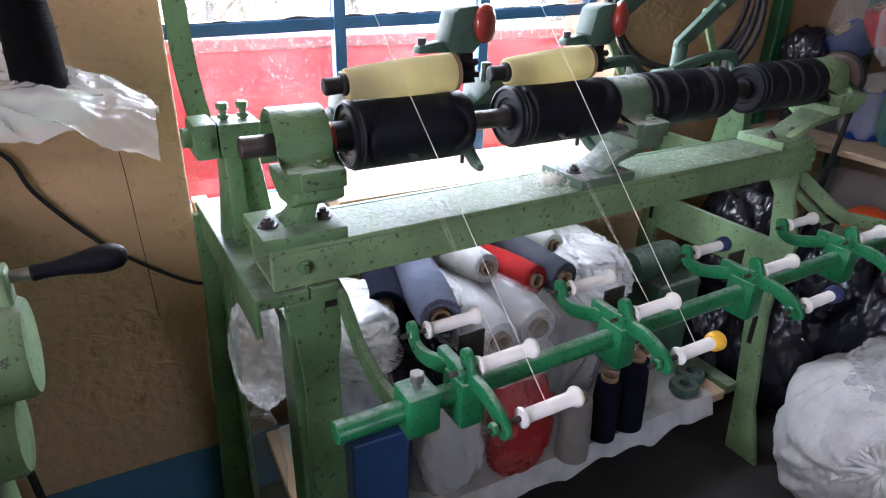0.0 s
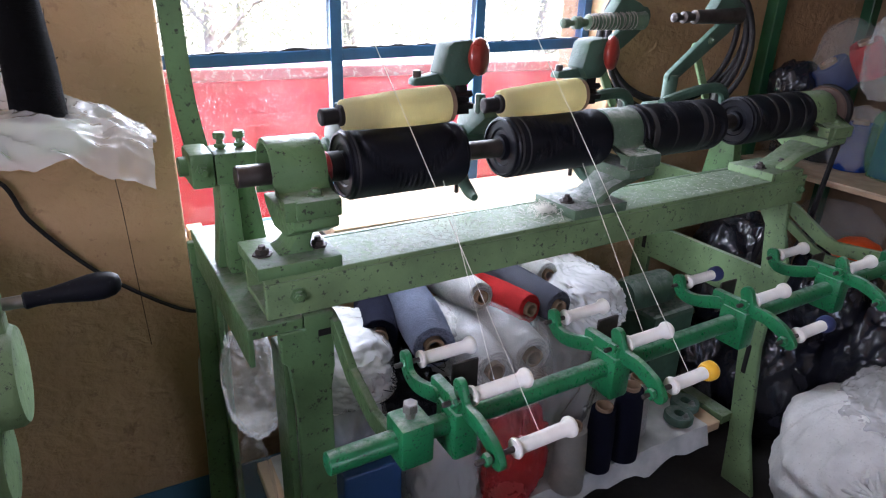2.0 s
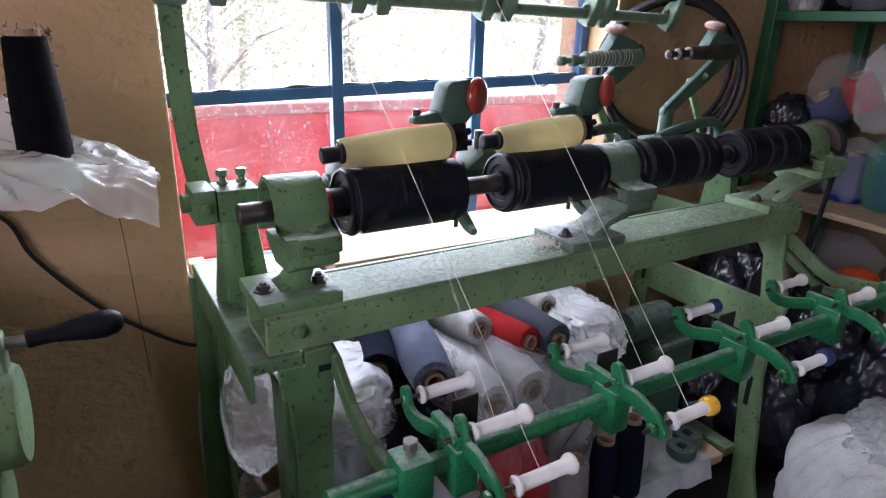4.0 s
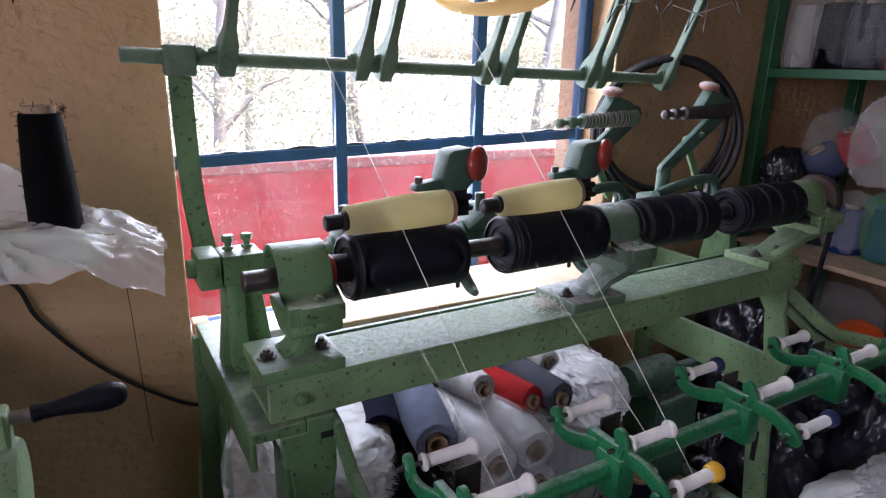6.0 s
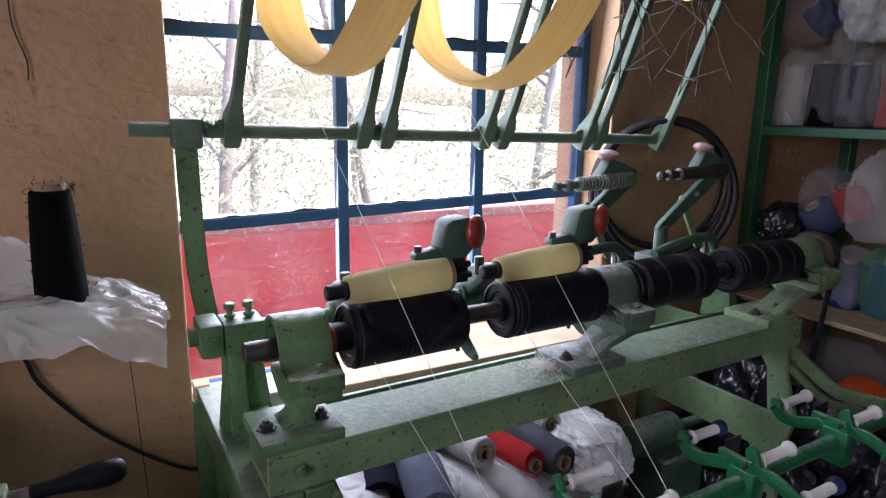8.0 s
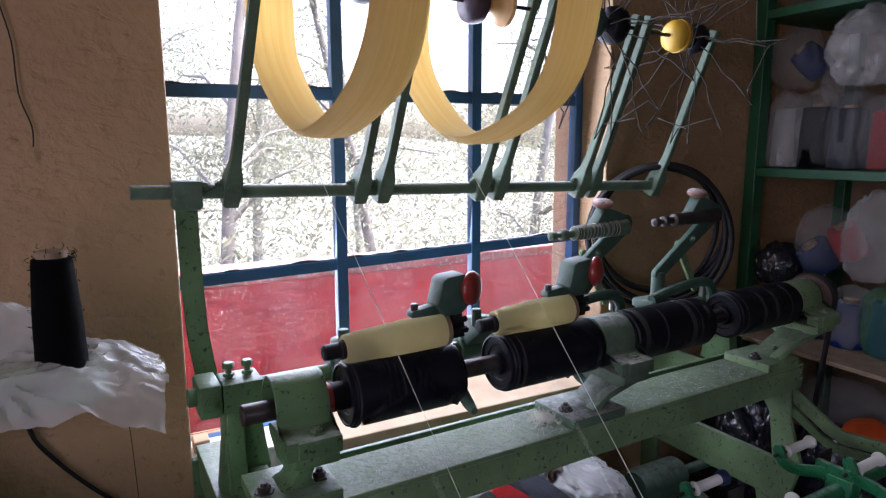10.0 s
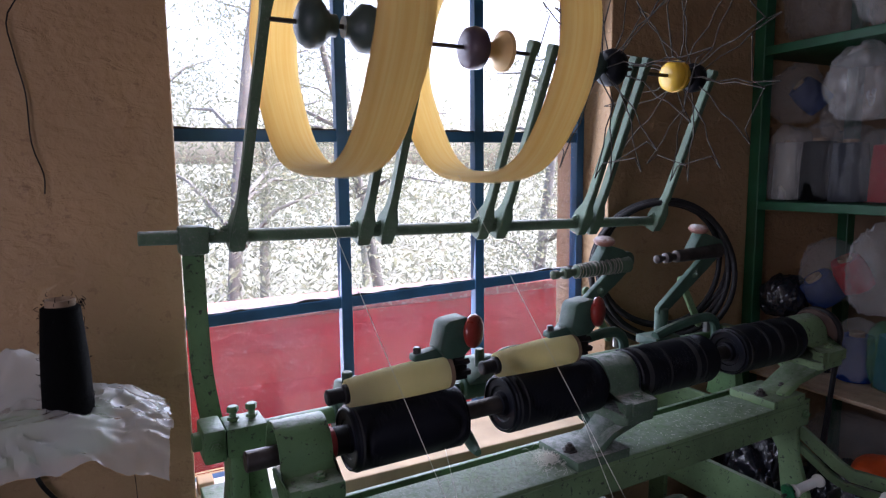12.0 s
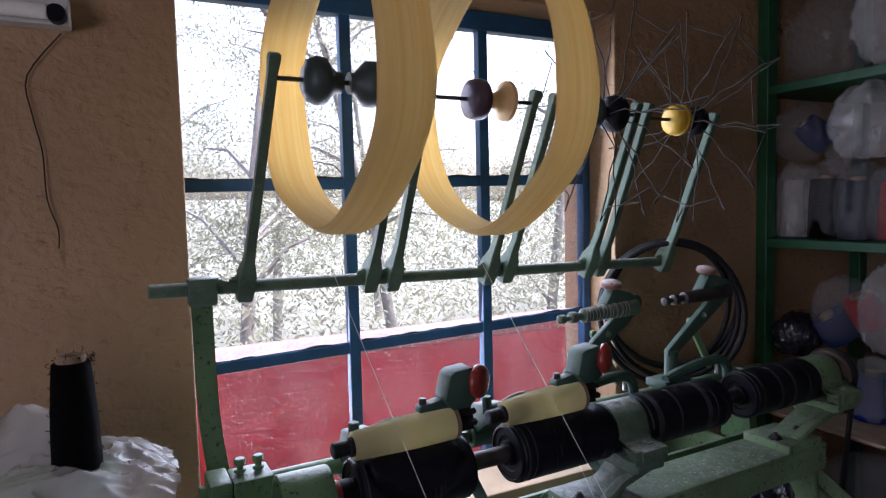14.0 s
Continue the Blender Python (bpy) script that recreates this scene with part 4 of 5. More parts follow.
def cone_holder(x, lifted, i):
    """Swinging arm with a cast block, knob and spindle. x: the tip of the spindle."""
    if not lifted:
        b = prism([(x + 0.178, 1.150), (x + 0.165, 1.166), (x + 0.174, 1.203), (x + 0.182, 1.208), (x + 0.213, 1.211), (x + 0.219, 1.162), (x + 0.206, 1.150)], 0.812, 0.850, "y", 0.003)
        prism([(x + 0.128, 1.150), (x + 0.130, 1.160), (x + 0.160, 1.165), (x + 0.20, 1.168), (x + 0.20, 1.150)], 0.826, 0.846, "y", 0.003, b)
        prism([(0.835, 1.165), (0.86, 1.165), (0.92, 1.11), (0.985, 1.05), (1.02, 1.045), (1.02, 1.005), (0.98, 1.005), (0.90, 1.075), (0.845, 1.135)], x + 0.196, x + 0.214, "x", 0.003, b)
        lathe([(0.02, -0.02), (0.026, -0.018), (0.026, 0.018), (0.02, 0.02)], along((x + 0.205, 1.0, 1.026), (x + 0.27, 1.0, 1.026)), 20, b)
        arm = part("cone_arm", b, CAST, machine, "dusty green cast arm", smooth=35)
        c = Vector((x + 0.219, 0.822, 1.187))
        part("knob", lathe([(0.006, 0), (0.018, 0.001), (0.0245, 0.005), (0.0262, 0.010), (0.0235, 0.015), (0.013, 0.019), (0.003, 0.020)], along(c, c + Vector((0.024, -0.040, 0.002))), 36), REDKNOB, arm, "dark red knob", smooth=60)
        part("bolt", rod((x + 0.138, 0.836, 1.155), (x + 0.138, 0.836, 1.170), 0.006, 8), DARKSTEEL, arm)
        s = rod((x + 0.200, 0.852, 1.122), (x + 0.228, 0.852, 1.123), 0.013, 16)
        box(x + 0.204, x + 0.222, 0.838, 0.856, 1.12, 1.158, 0.003, bm=s)
        jaws = []
        for k in range(6):
            a = k * math.tau / 6 + 0.3
            o = Vector((0, 0.016 * math.cos(a), 0.016 * math.sin(a)))
            jaws.append(box(-0.003, 0.03, -0.004, 0.004, -0.004, 0.004, 0.001, Matrix.Translation(Vector((x + 0.201, 0.852, 1.122)) + o) @ Euler((a, 0, 0)).to_matrix().to_4x4()))
        part("chuck", s, RUBBER, arm, "dark cone chuck", smooth=40)
        for jaw in jaws:
            part("jaw", jaw, RUBBER, arm)
        lug = rod((x + 0.06, 1.0, 1.026), (x + 0.115, 1.0, 1.026), 0.024, 20)
        prism([(0.925, 1.075), (0.945, 1.098), (1.005, 1.085), (1.02, 1.05), (0.985, 1.03)], x + 0.065, x + 0.11, "x", 0.006, lug)
        rod((x + 0.07, 0.95, 1.08), (x + 0.07, 0.95, 1.112), 0.009, 8, lug)
        tube([(x + 0.09, 0.945, 1.085), (x + 0.115, 0.935, 1.103), (x + 0.15, 0.93, 1.105), (x + 0.165, 0.93, 1.09)], 0.008, 8, lug, 4)
        part("lug", lug, CAST, arm, smooth=40)
        part("lever", tube([(x + 0.265, 0.94, 1.06), (x + 0.265, 0.93, 1.02), (x + 0.267, 0.915, 0.985), (x + 0.272, 0.895, 0.962), (x + 0.270, 0.875, 0.958)], [0.008, 0.009, 0.011, 0.010, 0.006], 10, smooth_n=4), CAST, arm, smooth=50)
        part("stud", rod((x + 0.262, 0.92, 1.01), (x + 0.262, 0.92, 0.955), 0.004, 8), DARKSTEEL, arm)
        return
    y = 1.0 if i == 2 else 0.985
    z = 1.222 if i == 2 else 1.234
    b = prism(band([(x + 0.215, z + 0.012), (x + 0.175, z - 0.020), (x + 0.035, z - 0.118)], [0.040, 0.036, 0.026]), y - 0.007, y + 0.007, "y", 0.003)
    prism([(x + 0.117, z + 0.012), (x + 0.146, z + 0.052), (x + 0.193, z + 0.038), (x + 0.222, z + 0.02), (x + 0.187, z - 0.01)], y - 0.016, y + 0.012, "y", 0.003, b)
    lathe([(0.012, 0), (0.015, 0.002), (0.015, 0.06), (0.012, 0.062)], along((x + 0.039, y, z - 0.175), (x + 0.039, y, z)), 18, b)
    rod((x + 0.012, 1.0, 1.026), (x + 0.076, 1.0, 1.026), 0.024, 20, b)
    tube([(x - 0.012, y - 0.03, 1.068), (x + 0.023, y - 0.03, 1.078), (x + 0.094, y - 0.035, 1.092), (x + 0.146, y - 0.04, 1.094), (x + 0.170, y - 0.04, 1.075), (x + 0.175, y - 0.04, 1.04)], 0.011, 10, b, 4)
    box(x - 0.02, x + 0.058, y - 0.04, y + 0.02, 1.046, 1.066, 0.005, bm=b)
    arm = part("cone_arm", b, CAST, machine, "green cast arm swung up", smooth=35)
    part("bolt", hexbolt((x + 0.135, y - 0.007, z - 0.045), (0, -1, 0), 0.006, 0.006), SAGE, arm)
    k = Vector((x + 0.150, y, z + 0.048))
    part("knob", lathe([(0.006, 0), (0.010, 0.003), (0.020, 0.006), (0.0225, 0.010), (0.020, 0.015), (0.004, 0.017)], along(k, k + Vector((-0.006, -0.01, 0.04))), 28), PALEKNOB, arm, "worn pinkish knob", smooth=60)
    s = lathe([(0.004, 0), (0.009, 0.004), (0.009, 0.016), (0.0055, 0.018), (0.0055, 0.028), (0.0115, 0.031), (0.0115, 0.044), (0.008, 0.046), (0.008, 0.06), (0.0135, 0.064), (0.0165, 0.190), (0.018, 0.206), (0.012, 0.212)], along((x, y - 0.012, z), (x + 0.211, y - 0.012, z + 0.006)), 24)
    sp = part("spindle", s, DARKSTEEL if i == 3 else SAGE, arm, "bare cone spindle" + (" wound with waste thread" if i == 2 else ""), smooth=40)
    if i == 2:
        rnd = random.Random(5)
        w = bmesh.new()
        for q in range(16):
            u = 0.064 + 0.12 * q / 16 + rnd.uniform(-0.003, 0.003)
            r = 0.0142 + 0.025 * (u - 0.064)
            tube([Vector((x + u + 0.002 * math.sin(a + q), y - 0.012 + r * math.cos(a), z + 0.0334 * u + r * math.sin(a))) for a in np.linspace(0, math.tau, 14, endpoint=False)], 0.0011, 5, w, closed=True)
        part("waste_thread", w, OFFWHITE_YARN, sp)
    part("stay", prism(band([(x + 0.115, 1.175), (x + 0.181, 1.065)], 0.018), y + 0.01, y + 0.018, "y", 0.002), PALE, arm)
    part("stud", rod((x + 0.193, y, 1.045), (x + 0.193, y, 1.085), 0.008, 8), STEEL, arm)


def creel():
    tube_b = rod((0.299, 0.58, 0.793), (1.54, 0.58, 0.793), 0.0135, 20)
    bar = part("creel_tube", tube_b, DEEP, machine, "glossy deep green creel tube", smooth=40)
    for x, strut in ((0.401, 0), (1.49, 1)):
        z = 0.793
        b = box(x - 0.021, x + 0.021, 0.558, 0.602, z - 0.03, z + 0.026, 0.004)
        cl = part("tube_clamp", b, DEEP, machine, smooth=35)
        s = rod((x, 0.58, z + 0.022), (x, 0.58, z + 0.042), 0.006, 10)
        rod((x, 0.58, z + 0.034), (x, 0.58, z + 0.046), 0.0095, 6, s)
        part("set_screw", s, STEEL, cl, "bright set screw")
        path = [(0.815, 0.846), (0.780, 0.838), (0.725, 0.795), (0.655, 0.772), (0.60, 0.775)] if not strut else [(0.84, 0.85), (0.80, 0.845), (0.72, 0.80), (0.69, 0.79), (0.60, 0.80)]
        part("bracket", prism(band(path, 0.028), x - 0.018, x - 0.006, "x", 0.002), GREEN if not strut else PALE, cl)
        if strut:
            part("bracket", prism(band([(q[0] + 0.012, q[1] - 0.03) for q in path], 0.018), x - 0.018, x - 0.006, "x", 0.002), PALE, cl)
    for i, x in enumerate(HUBS):
        z = 0.793
        b = box(x - 0.022, x + 0.012, 0.556, 0.604, z - 0.042, z + 0.024, 0.005)
        hub = part("creel_hub", b, DEEP, machine, smooth=35)
        path = curve_points([(0.692, 0.812, 0), (0.682, 0.793, 0), (0.655, 0.790, 0), (0.610, 0.806, 0)], 4)
        lv = prism(band([(q.x, q.y + z - 0.785) for q in path], 0.021), x - 0.022, x - 0.012, "x", 0.002)
        path = curve_points([(0.572, 0.838, 0), (0.560, 0.815, 0), (0.530, 0.812, 0), (0.502, 0.802, 0), (0.490, 0.790, 0)], 4)
        prism(band([(q.x, q.y + z - 0.785) for q in path], 0.021), x - 0.012, x - 0.002, "x", 0.002, lv)
        box(x - 0.018, x - 0.004, 0.56, 0.625, z + 0.018, z + 0.04, 0.003, bm=lv)
        lever = part("lever", lv, DEEP, hub, smooth=35)
        for y, dz in ((0.690, 0.019), (0.567, 0.038), (0.494, 0.010)):
            part("pin", rod((x - 0.035, y, z + dz), (x + 0.09, y, z + dz), 0.0035, 8), DARKSTEEL, hub)
            part("nut", rod((x - 0.024, y, z + dz), (x - 0.016, y, z + dz), 0.008, 6), DEEP, hub)
        part("guide_plate", box(x + 0.022, x + 0.062, 0.636, 0.64, z - 0.02, z + 0.035, 0.001), DARKSTEEL, hub, "dark slotted guide plate")
        for k, (y, dz) in enumerate(((0.690, 0.019), (0.567, 0.038), (0.494, 0.010))):
            spool(x + (0.002, 0.004, 0.016)[k], y, z + dz, (k == 2 and i == 1 and YELLOWPL) or (k == 2 and i == 2 and NAVYTAPE) or (k == 0 and i == 2 and NAVYTAPE) or None)


def spool(x, y, z, tape):
    t = thing("spool", "white plastic thread tube with a flanged end" + ("" if not tape else (" and yellow wrap" if tape is YELLOWPL else " and navy wrap")), "spool", "tubes on the creel")
    t.matrix_world = SET @ pose(x, y, z)
    b = lathe([(0.0052, 0), (0.0115, 0.0005), (0.0125, 0.003), (0.0115, 0.006), (0.0088, 0.008), (0.0088, 0.073), (0.0112, 0.076), (0.0128, 0.079), (0.0128, 0.083), (0.0112, 0.0855), (0.0058, 0.086)], pose(0, 0, 0, 0, 90, 0), 28)
    part("tube", b, WHITEPL, t, smooth=45)
    if tape:
        part("wrap", lathe([(0.0110, 0.066), (0.0125, 0.069), (0.0136, 0.073), (0.0138, 0.0815), (0.0133, 0.0825)], pose(0, 0, 0, 0, 90, 0), 28), tape, t, smooth=45)
    return t


# ---- yarn stock under the machine ----
def standing_cone(x, y, z, mat, ln=0.15, r0=0.033, r1=0.025, label="", tilt=0.0, turn=0.0):
    t = thing("yarn_cone", label, "yarn cone", "yarn cones", (0, 0, 0))
    t.matrix_world = pose(x, y, z, tilt, 0, turn)
    part("winding", wound_cone(r0, r1, ln), mat, t, smooth=50)
    part("core", lathe([(0.017, ln - 0.03), (0.0185, ln + 0.008), (0.0165, ln + 0.009), (0.014, ln + 0.006), (0.013, ln - 0.03)], None, 28, closed=True), CARD, t, "paper core", smooth=50)
    return t


def lying_cone(a, b, r0, r1, mat, label):
    """A cone of yarn that lies with its wide end at a and its small end at b."""
    t = thing("yarn_cone", label, "yarn cone", "yarn cones")
    ln = (Vector(b) - Vector(a)).length
    t.matrix_world = along(a, b)
    part("winding", wound_cone(r0, r1, ln, bulge=0.004), mat, t, smooth=50)
    part("core", lathe([(r1 * 0.42, ln - 0.03), (r1 * 0.48, ln + 0.005), (r1 * 0.36, ln + 0.005), (r1 * 0.34, ln - 0.03)], None, 24, closed=True), CARD, t, "paper core", smooth=50)
    return t


def bag(name, at, size, seed, mat, label, category="bag", group="", **kw):
    ob = part(name, blob(at, size, seed, **kw), mat, None, smooth=75)
    return tagged(ob, label, category, group)


def low_shelf():
    tagged(part("low_shelf", box(0.33, 1.39, 0.83, 1.19, 0.275, 0.30, 0.003), WOOD), "wooden board across the machine legs", "shelf board")
    g = bmesh.new()
    nx, ny = 60, 24
    v = [[g.verts.new((0.36 + 0.98 * i / nx, 0.815 + 0.37 * j / ny, 0.304 + 0.008 * abs(noise.noise((i * 0.25, j * 0.35, 2))) - (0.035 * (1.4 + noise.noise((i * 0.2, 0, 7))) if j == 0 else 0))) for j in range(ny + 1)] for i in range(nx + 1)]
    for i in range(nx):
        for j in range(ny):
            g.faces.new((v[i][j], v[i + 1][j], v[i + 1][j + 1], v[i][j + 1]))
    tagged(part("sheet", g, SHEET, None, smooth=60), "grubby white plastic sheet spread over the board", "plastic sheet")
    standing_cone(0.892, 0.822, 0.312, OFFWHITE_YARN, 0.15, 0.036, 0.029, "fuzzy off-white cone of yarn standing on the sheet")
    standing_cone(0.988, 0.838, 0.312, NAVY_YARN, 0.155, 0.031, 0.026, "navy cone of yarn standing on the sheet")
    standing_cone(1.065, 0.842, 0.312, NAVY_YARN, 0.18, 0.036, 0.027, "dark navy cone of yarn standing on the sheet")
    standing_cone(0.575, 0.90, 0.312, OFFWHITE_YARN, 0.12, 0.036, 0.029, "grey-white cone of yarn standing on the sheet")
    standing_cone(0.70, 0.90, 0.312, WHITE_YARN, 0.17, 0.034, 0.027, "white cone of yarn standing on the sheet")
    standing_cone(1.15, 0.90, 0.312, WHITE_YARN, 0.14, 0.036, 0.028, "white cone of yarn beside the motor")
    standing_cone(0.56, 1.02, 0.312, WHITE_YARN, 0.16, 0.036, 0.028, "white cone of yarn behind the blue box")
    standing_cone(0.84, 0.93, 0.312, RED_YARN, 0.17, 0.036, 0.028, "red cone of yarn on the sheet")
    bx = part("carton", box(0.41, 0.515, 0.83, 0.95, 0.306, 0.52, 0.004), BLUEBOX)
    tagged(bx, "dark blue carton on the board", "carton")
    bag("plastic_bag", (0.625, 0.885, 0.40), (0.078, 0.06, 0.125), 3, WHITE_BAG, "rolled white plastic bag standing upright", power=2.6, fold=0.12)
    bag("plastic_bag", (0.775, 0.86, 0.415), (0.075, 0.055, 0.138), 4, RED_FILM, "crumpled red plastic bag", power=2.4, fold=0.17, subdiv=6)
    # Wrapped stacks that carry the upper layer.
    for i, (x, y, sx, sy, sz, m, lab) in enumerate(((0.46, 1.02, 0.085, 0.14, 0.21, MILKY_BAG, "milky plastic sack full of yarn cones"), (0.64, 1.06, 0.10, 0.13, 0.21, BLACK_BAG, "dark plastic sack of yarn"), (0.78, 1.00, 0.095, 0.13, 0.20, MILKY_BAG, "milky plastic sack of white yarn cones"), (0.98, 1.05, 0.11, 0.13, 0.19, MILKY_BAG, "white plastic sack of yarn cones"), (0.97, 0.95, 0.08, 0.07, 0.14, CLEAR_BAG, "clear plastic bag of white yarn"))):
        bag("yarn_sack", (x, y, 0.304 + sz * 0.8), (sx, sy, sz), 11 + i, m, lab, "yarn sack", power=2.8, fold=0.12)
    lying_cone((0.628, 1.06, 0.715), (0.572, 0.83, 0.73), 0.040, 0.036, GREY_YARN, "blue-grey cone of yarn lying on the sacks")
    lying_cone((0.56, 1.07, 0.70), (0.515, 0.93, 0.71), 0.036, 0.034, NAVY_YARN, "navy cone of yarn lying on the sacks")
    lying_cone((0.705, 1.09, 0.727), (0.718, 0.925, 0.747), 0.034, 0.028, WHITE_YARN, "white cone of yarn lying on the sacks")
    lying_cone((0.765, 1.08, 0.70), (0.80, 0.88, 0.725), 0.034, 0.028, RED_YARN, "bright red cone of yarn lying on the sacks")
    lying_cone((0.84, 1.10, 0.71), (0.86, 0.87, 0.72), 0.036, 0.031, DARK_YARN, "dark grey cone of yarn lying on the sacks")
    lying_cone((0.92, 1.11, 0.71), (0.925, 0.99, 0.725), 0.030, 0.026, WHITE_YARN, "white cone of yarn with a pink core on the sacks")
    for x in (0.415, 0.485):
        lying_cone((x + 0.012, 1.06, 0.665), (x, 0.86, 0.66), 0.038, 0.034, OFFWHITE_YARN, "pale cone of yarn inside a white bag")
    bag("plastic_bag", (0.452, 0.965, 0.672), (0.088, 0.125, 0.068), 21, WHITE_BAG, "folded white plastic bag of cones", power=3.0, fold=0.10, rough=0.06, subdiv=6)
    b = bmesh.new()
    rnd = random.Random(12)
    for _ in range(160):
        c = Vector((0.535 + rnd.gauss(0, 0.018), 0.86 + rnd.gauss(0, 0.03), 0.66 + rnd.gauss(0, 0.02)))
        tube([c + Vector((rnd.gauss(0, 0.012), rnd.gauss(0, 0.012), rnd.gauss(0, 0.009))) for _ in range(5)], 0.0007, 4, b, 3)
    tagged(part("yarn_tangle", b, BLACK_YARN), "tangle of black yarn waste between the bags", "yarn waste", kind="stuff")
    for x, z in ((0.685, 0.665), (0.765, 0.672), (0.70, 0.595), (0.775, 0.60)):
        lying_cone((x + 0.01, 1.04, z), (x, 0.815, z - 0.004), 0.042, 0.037, WHITE_YARN, "white cone of yarn inside a clear bag")
    bag("plastic_bag", (0.735, 0.925, 0.634), (0.098, 0.142, 0.092), 22, FILM_BAG, "crumpled clear plastic bag full of white cones", power=3.4, fold=0.08, rough=0.05, subdiv=6)
    bag("plastic_bag", (0.99, 1.0, 0.665), (0.095, 0.15, 0.07), 23, WHITE_BAG, "crumpled white plastic bag with blue print", power=2.8, fold=0.15, subdiv=6)
    bag("plastic_bag", (0.66, 0.98, 0.65), (0.05, 0.10, 0.07), 24, WHITE_BAG, "crumpled white plastic bag", fold=0.16)
    bag("plastic_bag", (0.300, 0.96, 0.665), (0.046, 0.085, 0.10), 25, FILM_BAG, "clear plastic bag tied to the leg", power=2.4, fold=0.19, subdiv=6)
    bag("plastic_bag", (0.30, 1.02, 0.36), (0.036, 0.07, 0.16), 26, CLEAR_BAG, "limp clear plastic bag", fold=0.21)
    for x, y in ((1.28, 0.87), (1.335, 0.90)):
        w = thing("iron_weight", "slotted green cast-iron weight on the board", "iron weight", "iron weights", (x, y, 0.312))
        part("disc", lathe([(0.012, 0), (0.033, 0.001), (0.035, 0.004), (0.035, 0.018), (0.032, 0.022), (0.013, 0.022)], None, 28, closed=True), CAST, w, smooth=40)
        part("bolt", hexbolt((0, -0.02, 0.022), r=0.006, h=0.008), STEEL, w)


